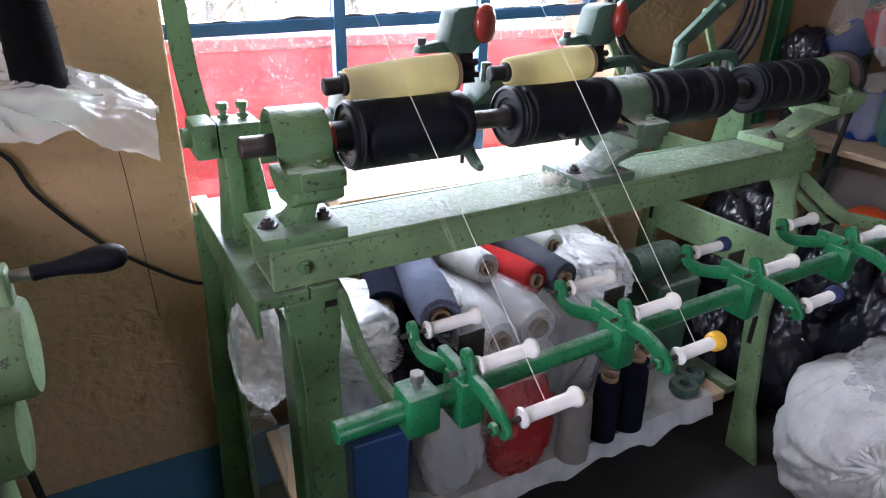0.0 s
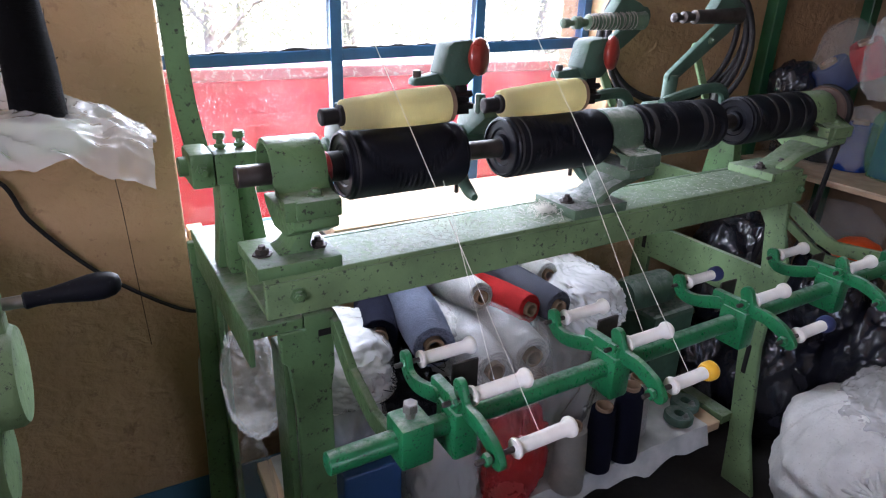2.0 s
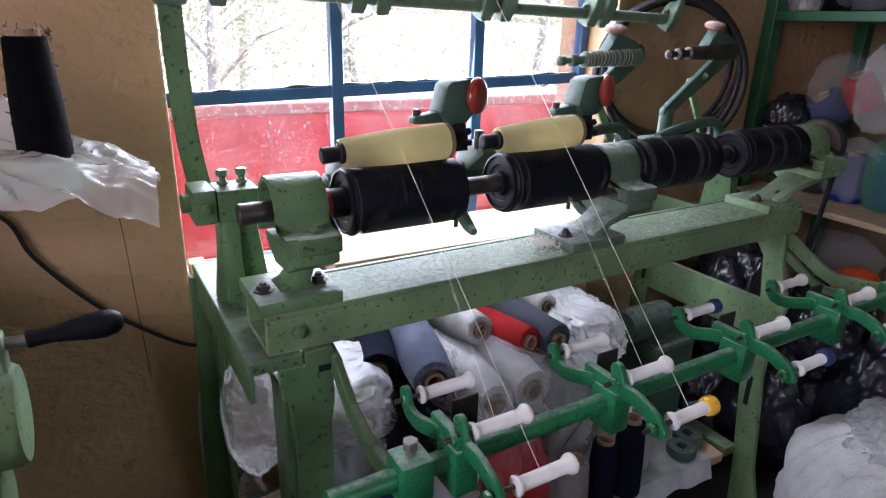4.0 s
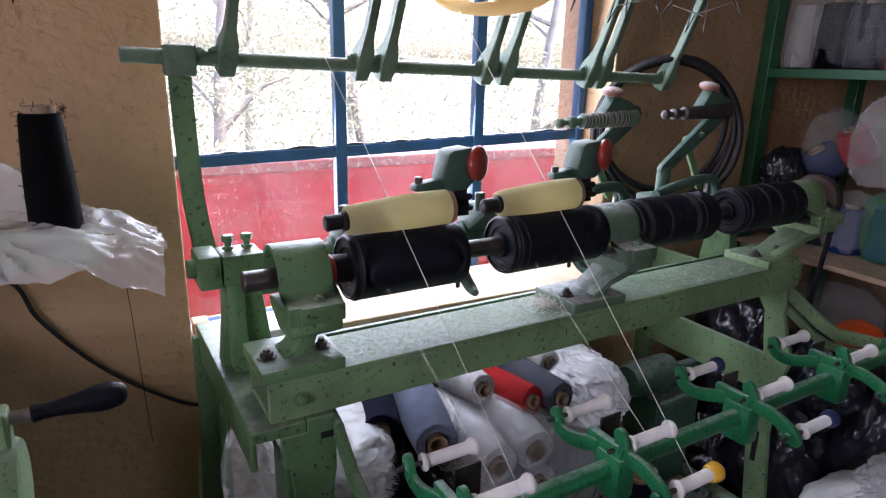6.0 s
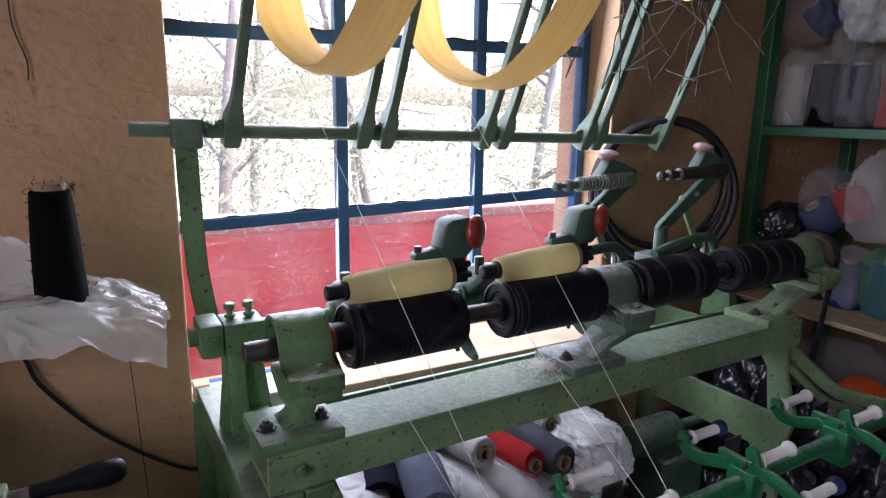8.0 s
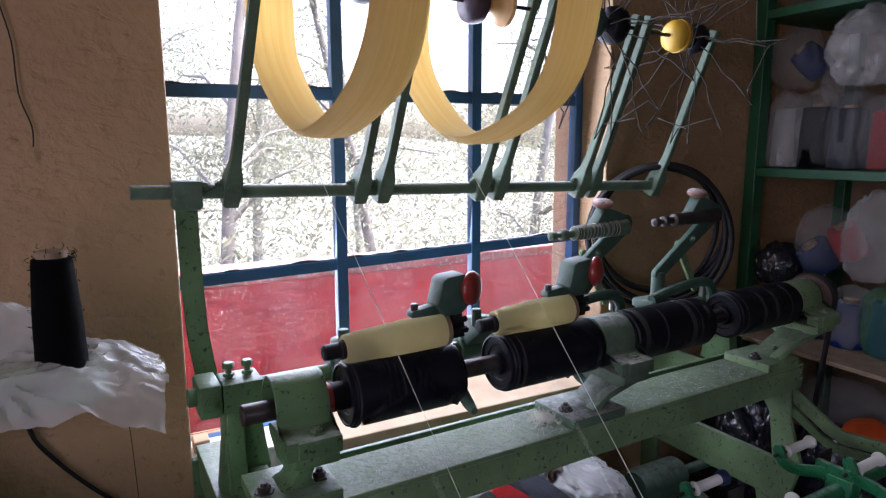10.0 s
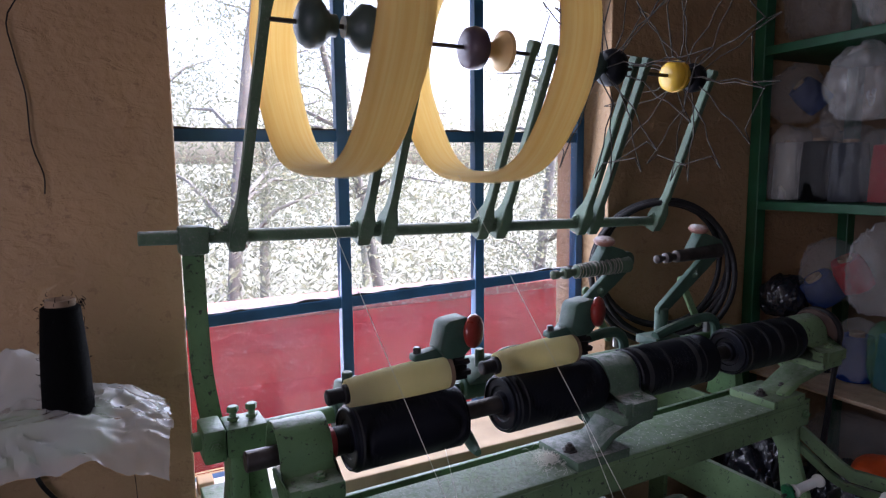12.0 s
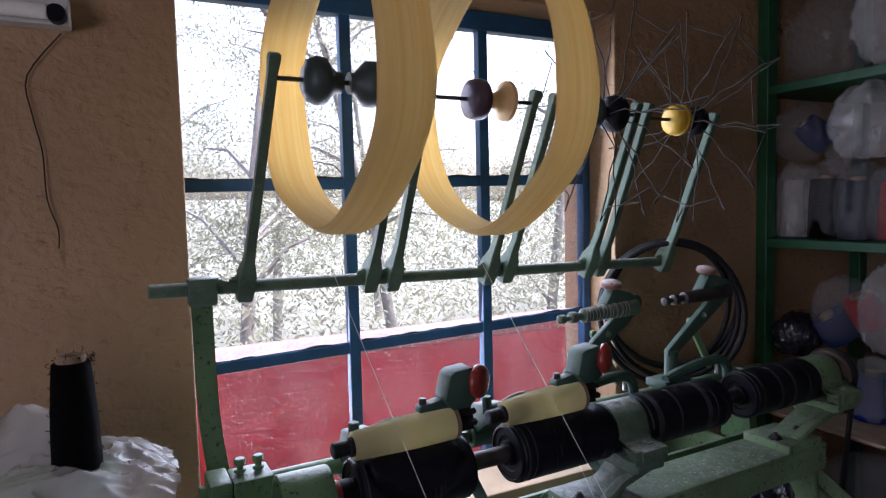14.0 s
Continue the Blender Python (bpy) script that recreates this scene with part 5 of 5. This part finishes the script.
def right_side():
    sh = thing("shelf_unit", "green painted wooden shelving packed with bagged yarn", "shelf")
    x0, x1 = 1.79, 2.28
    for y in (1.205, 0.20, -0.6):
        part("upright", box(x0, x0 + 0.04, y, y + 0.034, F0, 2.3, 0.003), SHELFGREEN, sh)
        part("upright", box(x1 - 0.04, x1, y, y + 0.034, F0, 2.3, 0.003), SHELFGREEN, sh)
    for z in (0.40, 0.85, 1.335, 1.765, 2.2):
        part("shelf_board", box(x0 + 0.002, x1 - 0.002, -0.6, 1.236, z - 0.024, z, 0.002), SHELFGREEN if z != 0.85 else WOOD, sh)
    part("back_panel", box(x1 + 0.001, x1 + 0.012, -0.6, 1.236, 0.3, 2.3, 0), CARD, sh)
    pap = part("printed_cloth", box(1.735, x1 - 0.05, 0.42, 1.19, 0.852, 0.858, 0.001), PAPER)
    tagged(pap, "worn printed cloth spread on the shelf board", "cloth")
    rnd = random.Random(9)
    rows = ((1.335, ((1.185, WHITE_YARN, 0.20, FILM_BAG), (1.095, BLACK_YARN, 0.20, CLEAR_BAG), (1.010, DARK_YARN, 0.19, CLEAR_BAG), (0.925, RED_YARN, 0.18, CLEAR_BAG), (0.835, OFFWHITE_YARN, 0.19, CLEAR_BAG), (0.74, BLUE_YARN, 0.19, CLEAR_BAG))),
            (0.858, ((1.16, BLACK_YARN, 0.14, CLEAR_BAG), (1.06, BLACK_YARN, 0.15, CLEAR_BAG), (0.965, DEEPBLUE_YARN, 0.15, FILM_BAG), (0.87, DEEPBLUE_YARN, 0.17, GREEN_BAG), (0.77, DARK_YARN, 0.18, GREEN_BAG))),
            (0.40, ((1.1, DARK_YARN, 0.2, CLEAR_BAG), (0.98, WHITE_YARN, 0.2, BLACK_BAG), (0.86, DARK_YARN, 0.2, BLACK_BAG))))
    for z, items in rows:
        for k, (y, m, h, film) in enumerate(items):
            ln = h * 0.82
            standing_cone(1.90 + rnd.uniform(-0.015, 0.02), y, z + 0.002, m, ln, 0.046, 0.04, "large bagged cone of yarn on the green shelf", 0, rnd.uniform(0, 90))
            bag("plastic_bag", (1.90, y, z + h * 0.49), (0.064, 0.056, h * 0.60), 30 + k + int(z * 10), film, "clear wrinkled plastic bag over a yarn cone", group="shelf bags", power=3.0, fold=0.12, subdiv=5)
    for at, size, m, lab in (((1.87, 1.16, 1.055), (0.085, 0.065, 0.07), BLACK_BAG, "small black plastic bag behind the pulley"), ((1.90, 1.055, 1.14), (0.085, 0.075, 0.105), CLEAR_BAG, "clear plastic bag of blue and red yarn"), ((1.90, 0.93, 1.155), (0.09, 0.07, 0.135), FILM_BAG, "cloudy plastic bag of grey yarn"), ((1.90, 0.80, 1.14), (0.09, 0.07, 0.12), CLEAR_BAG, "clear plastic bag of white yarn"),
                             ((1.87, 1.155, 1.63), (0.085, 0.075, 0.095), CLEAR_BAG, "clear bag of blue yarn"), ((1.84, 0.965, 1.635), (0.095, 0.085, 0.11), FILM_BAG, "bulging cloudy white plastic bag"), ((1.92, 1.06, 1.56), (0.06, 0.05, 0.07), CLEAR_BAG, "crumpled clear plastic bag top"), ((1.90, 0.81, 1.61), (0.09, 0.08, 0.10), CLEAR_BAG, "clear plastic bag of yarn"),
                             ((1.90, 1.10, 1.875), (0.12, 0.12, 0.13), CLEAR_BAG, "big clear plastic bag on the upper shelf"), ((1.90, 0.93, 1.88), (0.12, 0.10, 0.13), FILM_BAG, "big cloudy plastic bag on the upper shelf"), ((1.92, 0.76, 1.87), (0.11, 0.10, 0.12), CLEAR_BAG, "big clear plastic bag on the upper shelf"),
                             ((1.70, 0.92, 0.29), (0.16, 0.15, 0.22), BLACK_BAG, "shiny black refuse sack on the floor"), ((1.84, 0.70, 0.33), (0.18, 0.16, 0.28), BLACK_BAG, "full black refuse sack on the floor"), ((1.66, 1.08, 0.57), (0.14, 0.12, 0.19), BLACK_BAG, "dark plastic sack behind the frame"), ((1.62, 1.08, 0.25), (0.15, 0.12, 0.18), BLACK_BAG, "dark plastic sack on the floor"),
                             ((1.745, 0.865, 0.56), (0.10, 0.10, 0.15), BLACK_BAG, "dark plastic sack propped on others"), ((1.79, 0.90, 0.735), (0.09, 0.12, 0.075), CLEAR_BAG, "clear plastic bag on top of dark sacks")):
        bag("plastic_bag", at, size, int(at[0] * 50 + at[1] * 70 + at[2] * 30), m, lab, subdiv=5, fold=0.19)
    lying_cone((1.93, 1.12, 1.60), (1.88, 1.16, 1.66), 0.038, 0.034, BLUE_YARN, "blue cone of yarn in a clear bag")
    lying_cone((1.93, 1.06, 1.06), (1.89, 1.09, 1.12), 0.05, 0.045, BLUE_YARN, "blue cone of yarn in a clear bag")
    lying_cone((1.95, 1.0, 1.10), (1.91, 1.02, 1.18), 0.042, 0.036, RED_YARN, "red cone of yarn in a clear bag")
    bag("rag", (1.715, 0.80, 0.715), (0.07, 0.05, 0.032), 77, ORANGE, "bright orange plastic rag", "rag", subdiv=4)
    sk = thing("sack", "full white woven sack with a tied mouth on the floor", "sack")
    b = blob((1.585, 0.535, 0.268), (0.245, 0.225, 0.215), 51, power=2.3, fold=0.04, rough=0.12, subdiv=6)
    tie = Vector((1.365, 0.455, 0.375))
    for v in b.verts:
        away = v.co - tie
        d = away.length
        a = math.atan2(away.z - away.x, away.y * 1.4)
        v.co += (v.co - Vector((1.585, 0.535, 0.268))).normalized() * (0.009 * noise.noise(Vector((a * 3.2, d * 4, 1.0))) * math.exp(-d / 0.3) + 0.008 * noise.noise(Vector((a * 9, d * 6, 4.0))) + 0.005 * math.sin(a * 23 + 3 * noise.noise(v.co * 14)) * math.exp(-d / 0.35) - 0.03 * math.exp(-(d / 0.07) ** 2))
        round_it = math.atan2(v.co.y - 0.535, v.co.x - 1.585)
        v.co += (v.co - Vector((1.585, 0.535, 0.268))).normalized() * (0.014 * (0.25 - abs(noise.noise(Vector((round_it * 7 + v.co.z * 2, v.co.z * 2.5, 9.0))))) + 0.006 * (0.25 - abs(noise.noise(Vector((round_it * 19 - v.co.z * 3, v.co.z * 4, 2.0))))))
    part("cloth", b, SACK, sk, smooth=60)
    b = bmesh.new()
    face = along(tie, (0.153, 0.061, 1.27)).to_3x3()
    rnd = random.Random(21)
    f = face @ Vector((0, 0, 1))
    for k in range(30):
        a = k / 30 * math.tau + rnd.uniform(-0.12, 0.12)
        w = face @ Vector((math.cos(a), math.sin(a), 0))
        ln = rnd.uniform(0.018, 0.05)
        up = rnd.uniform(0.0, 0.02)
        tube([tie + w * 0.005 - f * 0.03, tie + w * 0.009 + f * 0.002, tie + w * ln * 0.6 + f * up, tie + w * ln + f * (up * 0.4), tie + w * (ln + 0.03) - f * 0.03], [0.006, 0.003, rnd.uniform(0.004, 0.007), rnd.uniform(0.003, 0.006), 0.003], 6, b, 4)
    tube([tie + face @ Vector((0.011 * math.cos(q), 0.011 * math.sin(q), 0.002)) for q in np.linspace(0, math.tau, 16, endpoint=False)], 0.003, 6, b, closed=True)
    part("knot", b, SACK, sk, "gathered tied mouth of the sack", smooth=60)
    bag("plastic_bag", (1.625, 0.51, 0.43), (0.185, 0.175, 0.10), 52, WHITE_BAG, "milky plastic bag slumped over the white sack", fold=0.21, rough=0.2, subdiv=6, flat_base=False)
    coil = thing("belt_coil", "coil of black rubber drive belts hung on the wall", "drive belts", "", (1.352, 1.14, 1.172))
    m = Euler((0, 0, radians(-32))).to_matrix()
    rnd = random.Random(3)
    for k, r in enumerate((0.174, 0.165, 0.152, 0.170, 0.158)):
        c = Vector((rnd.uniform(-0.008, 0.008), 0.012 * k - 0.02, 0.174 - r + rnd.uniform(-0.004, 0.004)))
        e = rnd.uniform(-0.05, 0.05)
        loop = [m @ (Vector((r * (1 + e) * math.cos(a), 0.008 * math.sin(3 * a + k), r * (1 - e) * math.sin(a))) + c) for a in np.linspace(0, math.tau, 48, endpoint=False)]
        part("belt", tube(loop, 0.0068, 7, closed=True), RUBBER, coil, smooth=60)


def left_side():
    # Part of a second machine with a crank.
    t = thing("crank_machine", "light green machine with a hand crank at the wall", "machine")
    part("drum_housing", lathe([(0.02, 0), (0.052, 0.002), (0.056, 0.008), (0.056, 0.15), (0.052, 0.155)], along((0.036, 0.765, 0.878), (-0.2, 0.765, 0.878)), 36), PALE, t, smooth=40)
    part("drum_housing", lathe([(0.02, 0), (0.046, 0.002), (0.05, 0.008), (0.05, 0.15), (0.046, 0.155)], along((0.006, 0.76, 0.775), (-0.2, 0.76, 0.775)), 36), PALE, t, smooth=40)
    # Unseen block, added to keep west light off the low wall and floor.
    part("light_blocker", box(-1.25, -0.14, -0.30, 1.2, F0, 0.93, 0.01), PALE, t)
    part("crank_arm", box(0.018, 0.030, 0.755, 0.785, 0.87, 0.972, 0.004), PALE, t)
    part("stand", prism([(0.70, F0), (0.84, F0), (0.79, 0.85), (0.74, 0.85)], -0.10, -0.03, "x", 0.004), PALE, t)
    part("crank_stub", rod((0.028, 0.775, 0.957), (0.052, 0.775, 0.957), 0.007, 12), STEEL, t, smooth=40)
    part("crank_handle", lathe([(0.007, 0), (0.0095, 0.002), (0.0085, 0.012), (0.0088, 0.024), (0.0115, 0.042), (0.0152, 0.062), (0.0158, 0.074), (0.0135, 0.086), (0.009, 0.092), (0.003, 0.094)], along((0.048, 0.775, 0.957), (0.142, 0.785, 0.957)), 24), BLACK, t, "black turned crank handle", smooth=50)
    part("strut", box(0.035, 0.05, 0.68, 0.70, F0, 0.66, 0.003), PALE, t)
    part("belt", tube([(0.0, 0.74, 0.73), (0.03, 0.70, 0.4), (0.05, 0.69, F0 + 0.01)], 0.005, 6), RUBBER, t)
    st = thing("stand", "thin plate stand under the draped plastic", "stand", "", (0, 0, 0))
    part("plate", box(-0.35, 0.135, 0.90, 1.08, 1.078, 1.088, 0.002), PALE, st)
    part("post", box(-0.33, -0.27, 0.96, 1.02, F0, 1.078, 0.003), PALE, st)
    g = bmesh.new()
    nx, ny = 130, 90
    v = []
    for i in range(nx + 1):
        row = []
        for j in range(ny + 1):
            u, w = i / nx, j / ny
            x, y = -0.33 + 0.535 * u, 0.870 + 0.27 * w
            out = max(0, x - 0.12) * 0.40 + max(0, 0.925 - y) * 0.85 + max(0, y - 1.08) * 0.9
            wx, wy = x + 0.02 * noise.noise((x * 12, y * 12, 2)), y + 0.02 * noise.noise((x * 12, y * 12, 7))
            fold = abs(noise.noise((wx * 11 + wy * 7, wy * 9, 6)))
            fine = abs(noise.noise((wx * 26 + wy * 20, wy * 30 - wx * 12, 13)))
            tiny = abs(noise.noise((wx * 70, wy * 62, 3)))
            f = 0.024 * (0.3 - fold) + 0.013 * (0.3 - fine) + 0.005 * (0.3 - tiny) + 0.006 * noise.noise((x * 14, y * 14, 1))
            lift = 0.07 * math.exp(-((x - 0.02) / 0.06) ** 2 - ((y - 1.05) / 0.04) ** 2)
            row.append(g.verts.new((x + 0.02 * noise.noise((y * 20, 0, x * 8)), y + 0.01 * noise.noise((x * 18, y * 5, 3)), 1.112 + f - out * (1 + 0.22 * noise.noise((x * 22, y * 22, 8))) + lift)))
        v.append(row)
    for i in range(nx):
        for j in range(ny):
            g.faces.new((v[i][j], v[i + 1][j], v[i + 1][j + 1], v[i][j + 1]))
    tagged(part("plastic_sheet", g, MILKY_BAG, None, smooth=30), "crumpled white plastic draped over the stand", "plastic sheet")
    for x, y in ((0.084, 0.985), (-0.075, 1.01)):
        c = standing_cone(x, y, 1.106, BLACK_YARN, 0.150, 0.031, 0.0235, "black cone of yarn standing on crumpled plastic")
        fz = bmesh.new()
        rnd = random.Random(int(x * 1000))
        for _ in range(60):
            a, z = rnd.uniform(0, 6.28), rnd.choice((rnd.uniform(0.142, 0.160), rnd.uniform(0.0, 0.15)))
            r = 0.0305 - 0.006 * z / 0.152
            p = Vector((r * math.cos(a), r * math.sin(a), z))
            q = p + Vector((math.cos(a), math.sin(a), rnd.uniform(-0.3, 0.8))) * rnd.uniform(0.002, 0.007)
            s = p + Vector((math.cos(a + 0.3) * 0.001, math.sin(a + 0.3) * 0.001, rnd.uniform(-0.01, 0.01)))
            tube([p, q, s], 0.0004, 4, fz, 3)
        part("loose_thread", fz, BLACK_YARN, c)
    part_cable = tube([(-0.30, 1.228, 1.10), (-0.12, 1.228, 1.02), (-0.013, 1.230, 0.971), (0.018, 1.230, 0.90), (0.076, 1.230, 0.818), (0.137, 1.230, 0.755), (0.225, 1.229, 0.688), (0.276, 1.228, 0.674), (0.33, 1.226, 0.69)], 0.0038, 8, smooth_n=6)
    tagged(part("cable", part_cable, RUBBER, None, smooth=60), "black electric cable sagging along the wall", "cable")
    tagged(part("thread", tube([(0.145, 0.985, 1.105), (0.148, 1.0, 1.087), (0.156, 1.05, 0.98), (0.16, 1.08, 0.85), (0.165, 1.09, 0.70)], 0.0006, 5, smooth_n=4), BLACK_YARN), "loose dark thread hanging from the plastic", "thread")
    tagged(part("wire", tube([(0.079, 1.232, 1.752), (0.027, 1.234, 1.68), (0.03, 1.234, 1.62), (0.041, 1.234, 1.557), (0.043, 1.234, 1.48), (0.056, 1.234, 1.43), (0.055, 1.234, 1.398)], 0.0012, 5, smooth_n=4), RUBBER), "thin dark wire hanging down the wall", "wire")
    lt = thing("tube_light", "unlit white batten lamp fixed to the wall", "tube light")
    part("batten", box(-1.0, 0.095, 1.20, 1.2385, 1.757, 1.803, 0.003), BATTEN, lt)
    part("lamp_holder", rod((0.078, 1.20, 1.770), (0.078, 1.175, 1.770), 0.014, 16), BLACK, lt, "black lamp holder", smooth=40)
    part("tube", rod((-0.95, 1.183, 1.772), (0.066, 1.183, 1.772), 0.012, 16), WHITEPL, lt, smooth=40)
    bag("cloth", (0.248, 1.205, 0.40), (0.012, 0.02, 0.2), 61, SHEET, "grubby white cloth strip hanging by the leg", "cloth", flat_base=False)
    bag("rag", (0.258, 1.20, 0.59), (0.012, 0.015, 0.05), 62, ORANGE, "orange plastic scrap by the wall", "rag", subdiv=3)
    tagged(part("wood_block", box(0.262, 0.292, 1.262, 1.30, 0.807, 0.832, 0.003), WOOD), "small raw wood offcut on the sill", "wood block")


# ---- build everything ----
room()
window()
outside()
frame_and_drive()
swift_stand()
SWIFTS = swifts()
SKEINS = [skein(1), skein(2)]
ROLLS = [drum(a, b, i) for i, (a, b) in enumerate(DRUMS)]
for i, x in enumerate((0.403, 0.654, 0.917, 1.191)):
    cone_holder(x, i > 1, i)
creel()
CONES = []
for a, b in (((0.598, 0.852, 1.1190), (0.435, 0.852, 1.1130)), ((0.850, 0.852, 1.1190), (0.694, 0.852, 1.1130))):
    c = thing("yarn_cone", "cream yellow cone of yarn turning on the drum", "yarn cone", "cones on the drums")
    ln = (Vector(b) - Vector(a)).length
    part("winding", wound_cone(0.0265, 0.0205, ln), CREAM_YARN, c, smooth=50)
    part("base_ring", lathe([(0.012, -0.004), (0.0265, -0.004), (0.027, 0.003), (0.012, 0.004)], None, 28), CARD, c, smooth=40)
    part("nose", lathe([(0.014, ln - 0.002), (0.0145, ln + 0.004), (0.011, ln + 0.006), (0.0115, ln + 0.028), (0.009, ln + 0.03), (0.006, ln + 0.03)], None, 24), RUBBER, c, "dark spindle nose", smooth=40)
    CONES.append((c, SET @ along(a, b)))


def strand(name, a, b, r=0.00045):
    ob = part(name, rod((0, 0, 0), (0, 0, (Vector(b) - Vector(a)).length), r, 6), THREAD)
    return tagged(ob, "taut pale yarn running from hank to cone", "yarn strand", "running yarns")


RUNS = []
for hub, dx in zip(HUBS, (0.0, 0.265)):
    for low, high, reach, rate in (((hub + 0.055, 0.492, 0.803), (0.425 + dx, 0.98, 1.42), 0.012, 1.1), ((hub + 0.04, 0.567, 0.834), (0.515 + dx, 0.812, 1.02), 0.06, 2.6)):
        low, high = SET @ Vector(low), SET @ Vector(high)
        RUNS.append((strand("strand", low, high), low, high, reach, rate))
left_side()
low_shelf()
right_side()


def lint():
    """Fluff that has settled on the beam and the foot plates."""
    rnd = random.Random(8)
    b = bmesh.new()
    for _ in range(3200):
        x, y = rnd.uniform(0.41, 1.34), rnd.uniform(0.797, 0.893)
        if rnd.random() > 0.2 + 0.8 * math.exp(-((x - 0.66) / 0.17) ** 2) or 0.81 < x < 0.94:
            continue
        a, ln = rnd.uniform(0, 6.28), rnd.uniform(0.0015, 0.006)
        p = Vector((x, y, TOP + 0.0003))
        d = Vector((math.cos(a), math.sin(a), 0)) * ln
        tube([p, p + d * 0.5 + Vector((0, 0, rnd.uniform(0.0005, 0.002))), p + d], rnd.uniform(0.00012, 0.00028), 3, b)
    for _ in range(260):
        a, r = rnd.uniform(0, 6.28), abs(rnd.gauss(0, 0.02))
        p = Vector((0.805 + r * math.cos(a) * 1.3, 0.845 + r * math.sin(a), TOP + 0.001))
        q = p + Vector((rnd.gauss(0, 0.008), rnd.gauss(0, 0.008), rnd.uniform(0.002, 0.016)))
        tube([p, q, q + Vector((rnd.gauss(0, 0.006), rnd.gauss(0, 0.006), rnd.uniform(-0.01, 0.0)))], 0.0003, 4, b)
    fluff = part("lint", b, THREAD)
    fluff.matrix_world = SET
    tagged(fluff, "white fluff settled on the machine beam", "lint", kind="stuff")


lint()


def motions():
    steps = [k / 30 for k in range(0, 421)]
    for i, d in enumerate(ROLLS):
        x0 = DRUMS[i][0]
        walk(d, [(t, pose(x0, AX_Y, AX_Z, -58 * 30 * t, 0, 0)) for t in steps])
    for c, m in CONES:
        walk(c, [(t, m @ pose(0, 0, 0, 0, 0, 84 * 30 * t)) for t in steps])
    tenth = [k / 10 for k in range(0, 141)]
    for s, x, z, sw, x0 in zip(SKEINS, (0.472, 0.757), (1.653, 1.641), SWIFTS, (0.380, 0.645)):
        walk(s, [(t, SET @ pose(x, 0.985, z, 0, 0, 6) @ pose(0, 0, 0, 430 * t, 0, 0)) for t in tenth])
        walk(sw, [(t, pose(x0, 0.985, z, 430 * t, 0, 0)) for t in tenth])
    for ob, low, high, reach, rate in RUNS:
        walk(ob, [(t, along(low, (high[0] + reach * math.sin(rate * math.tau * t), high[1], high[2]))) for t in tenth])


motions()
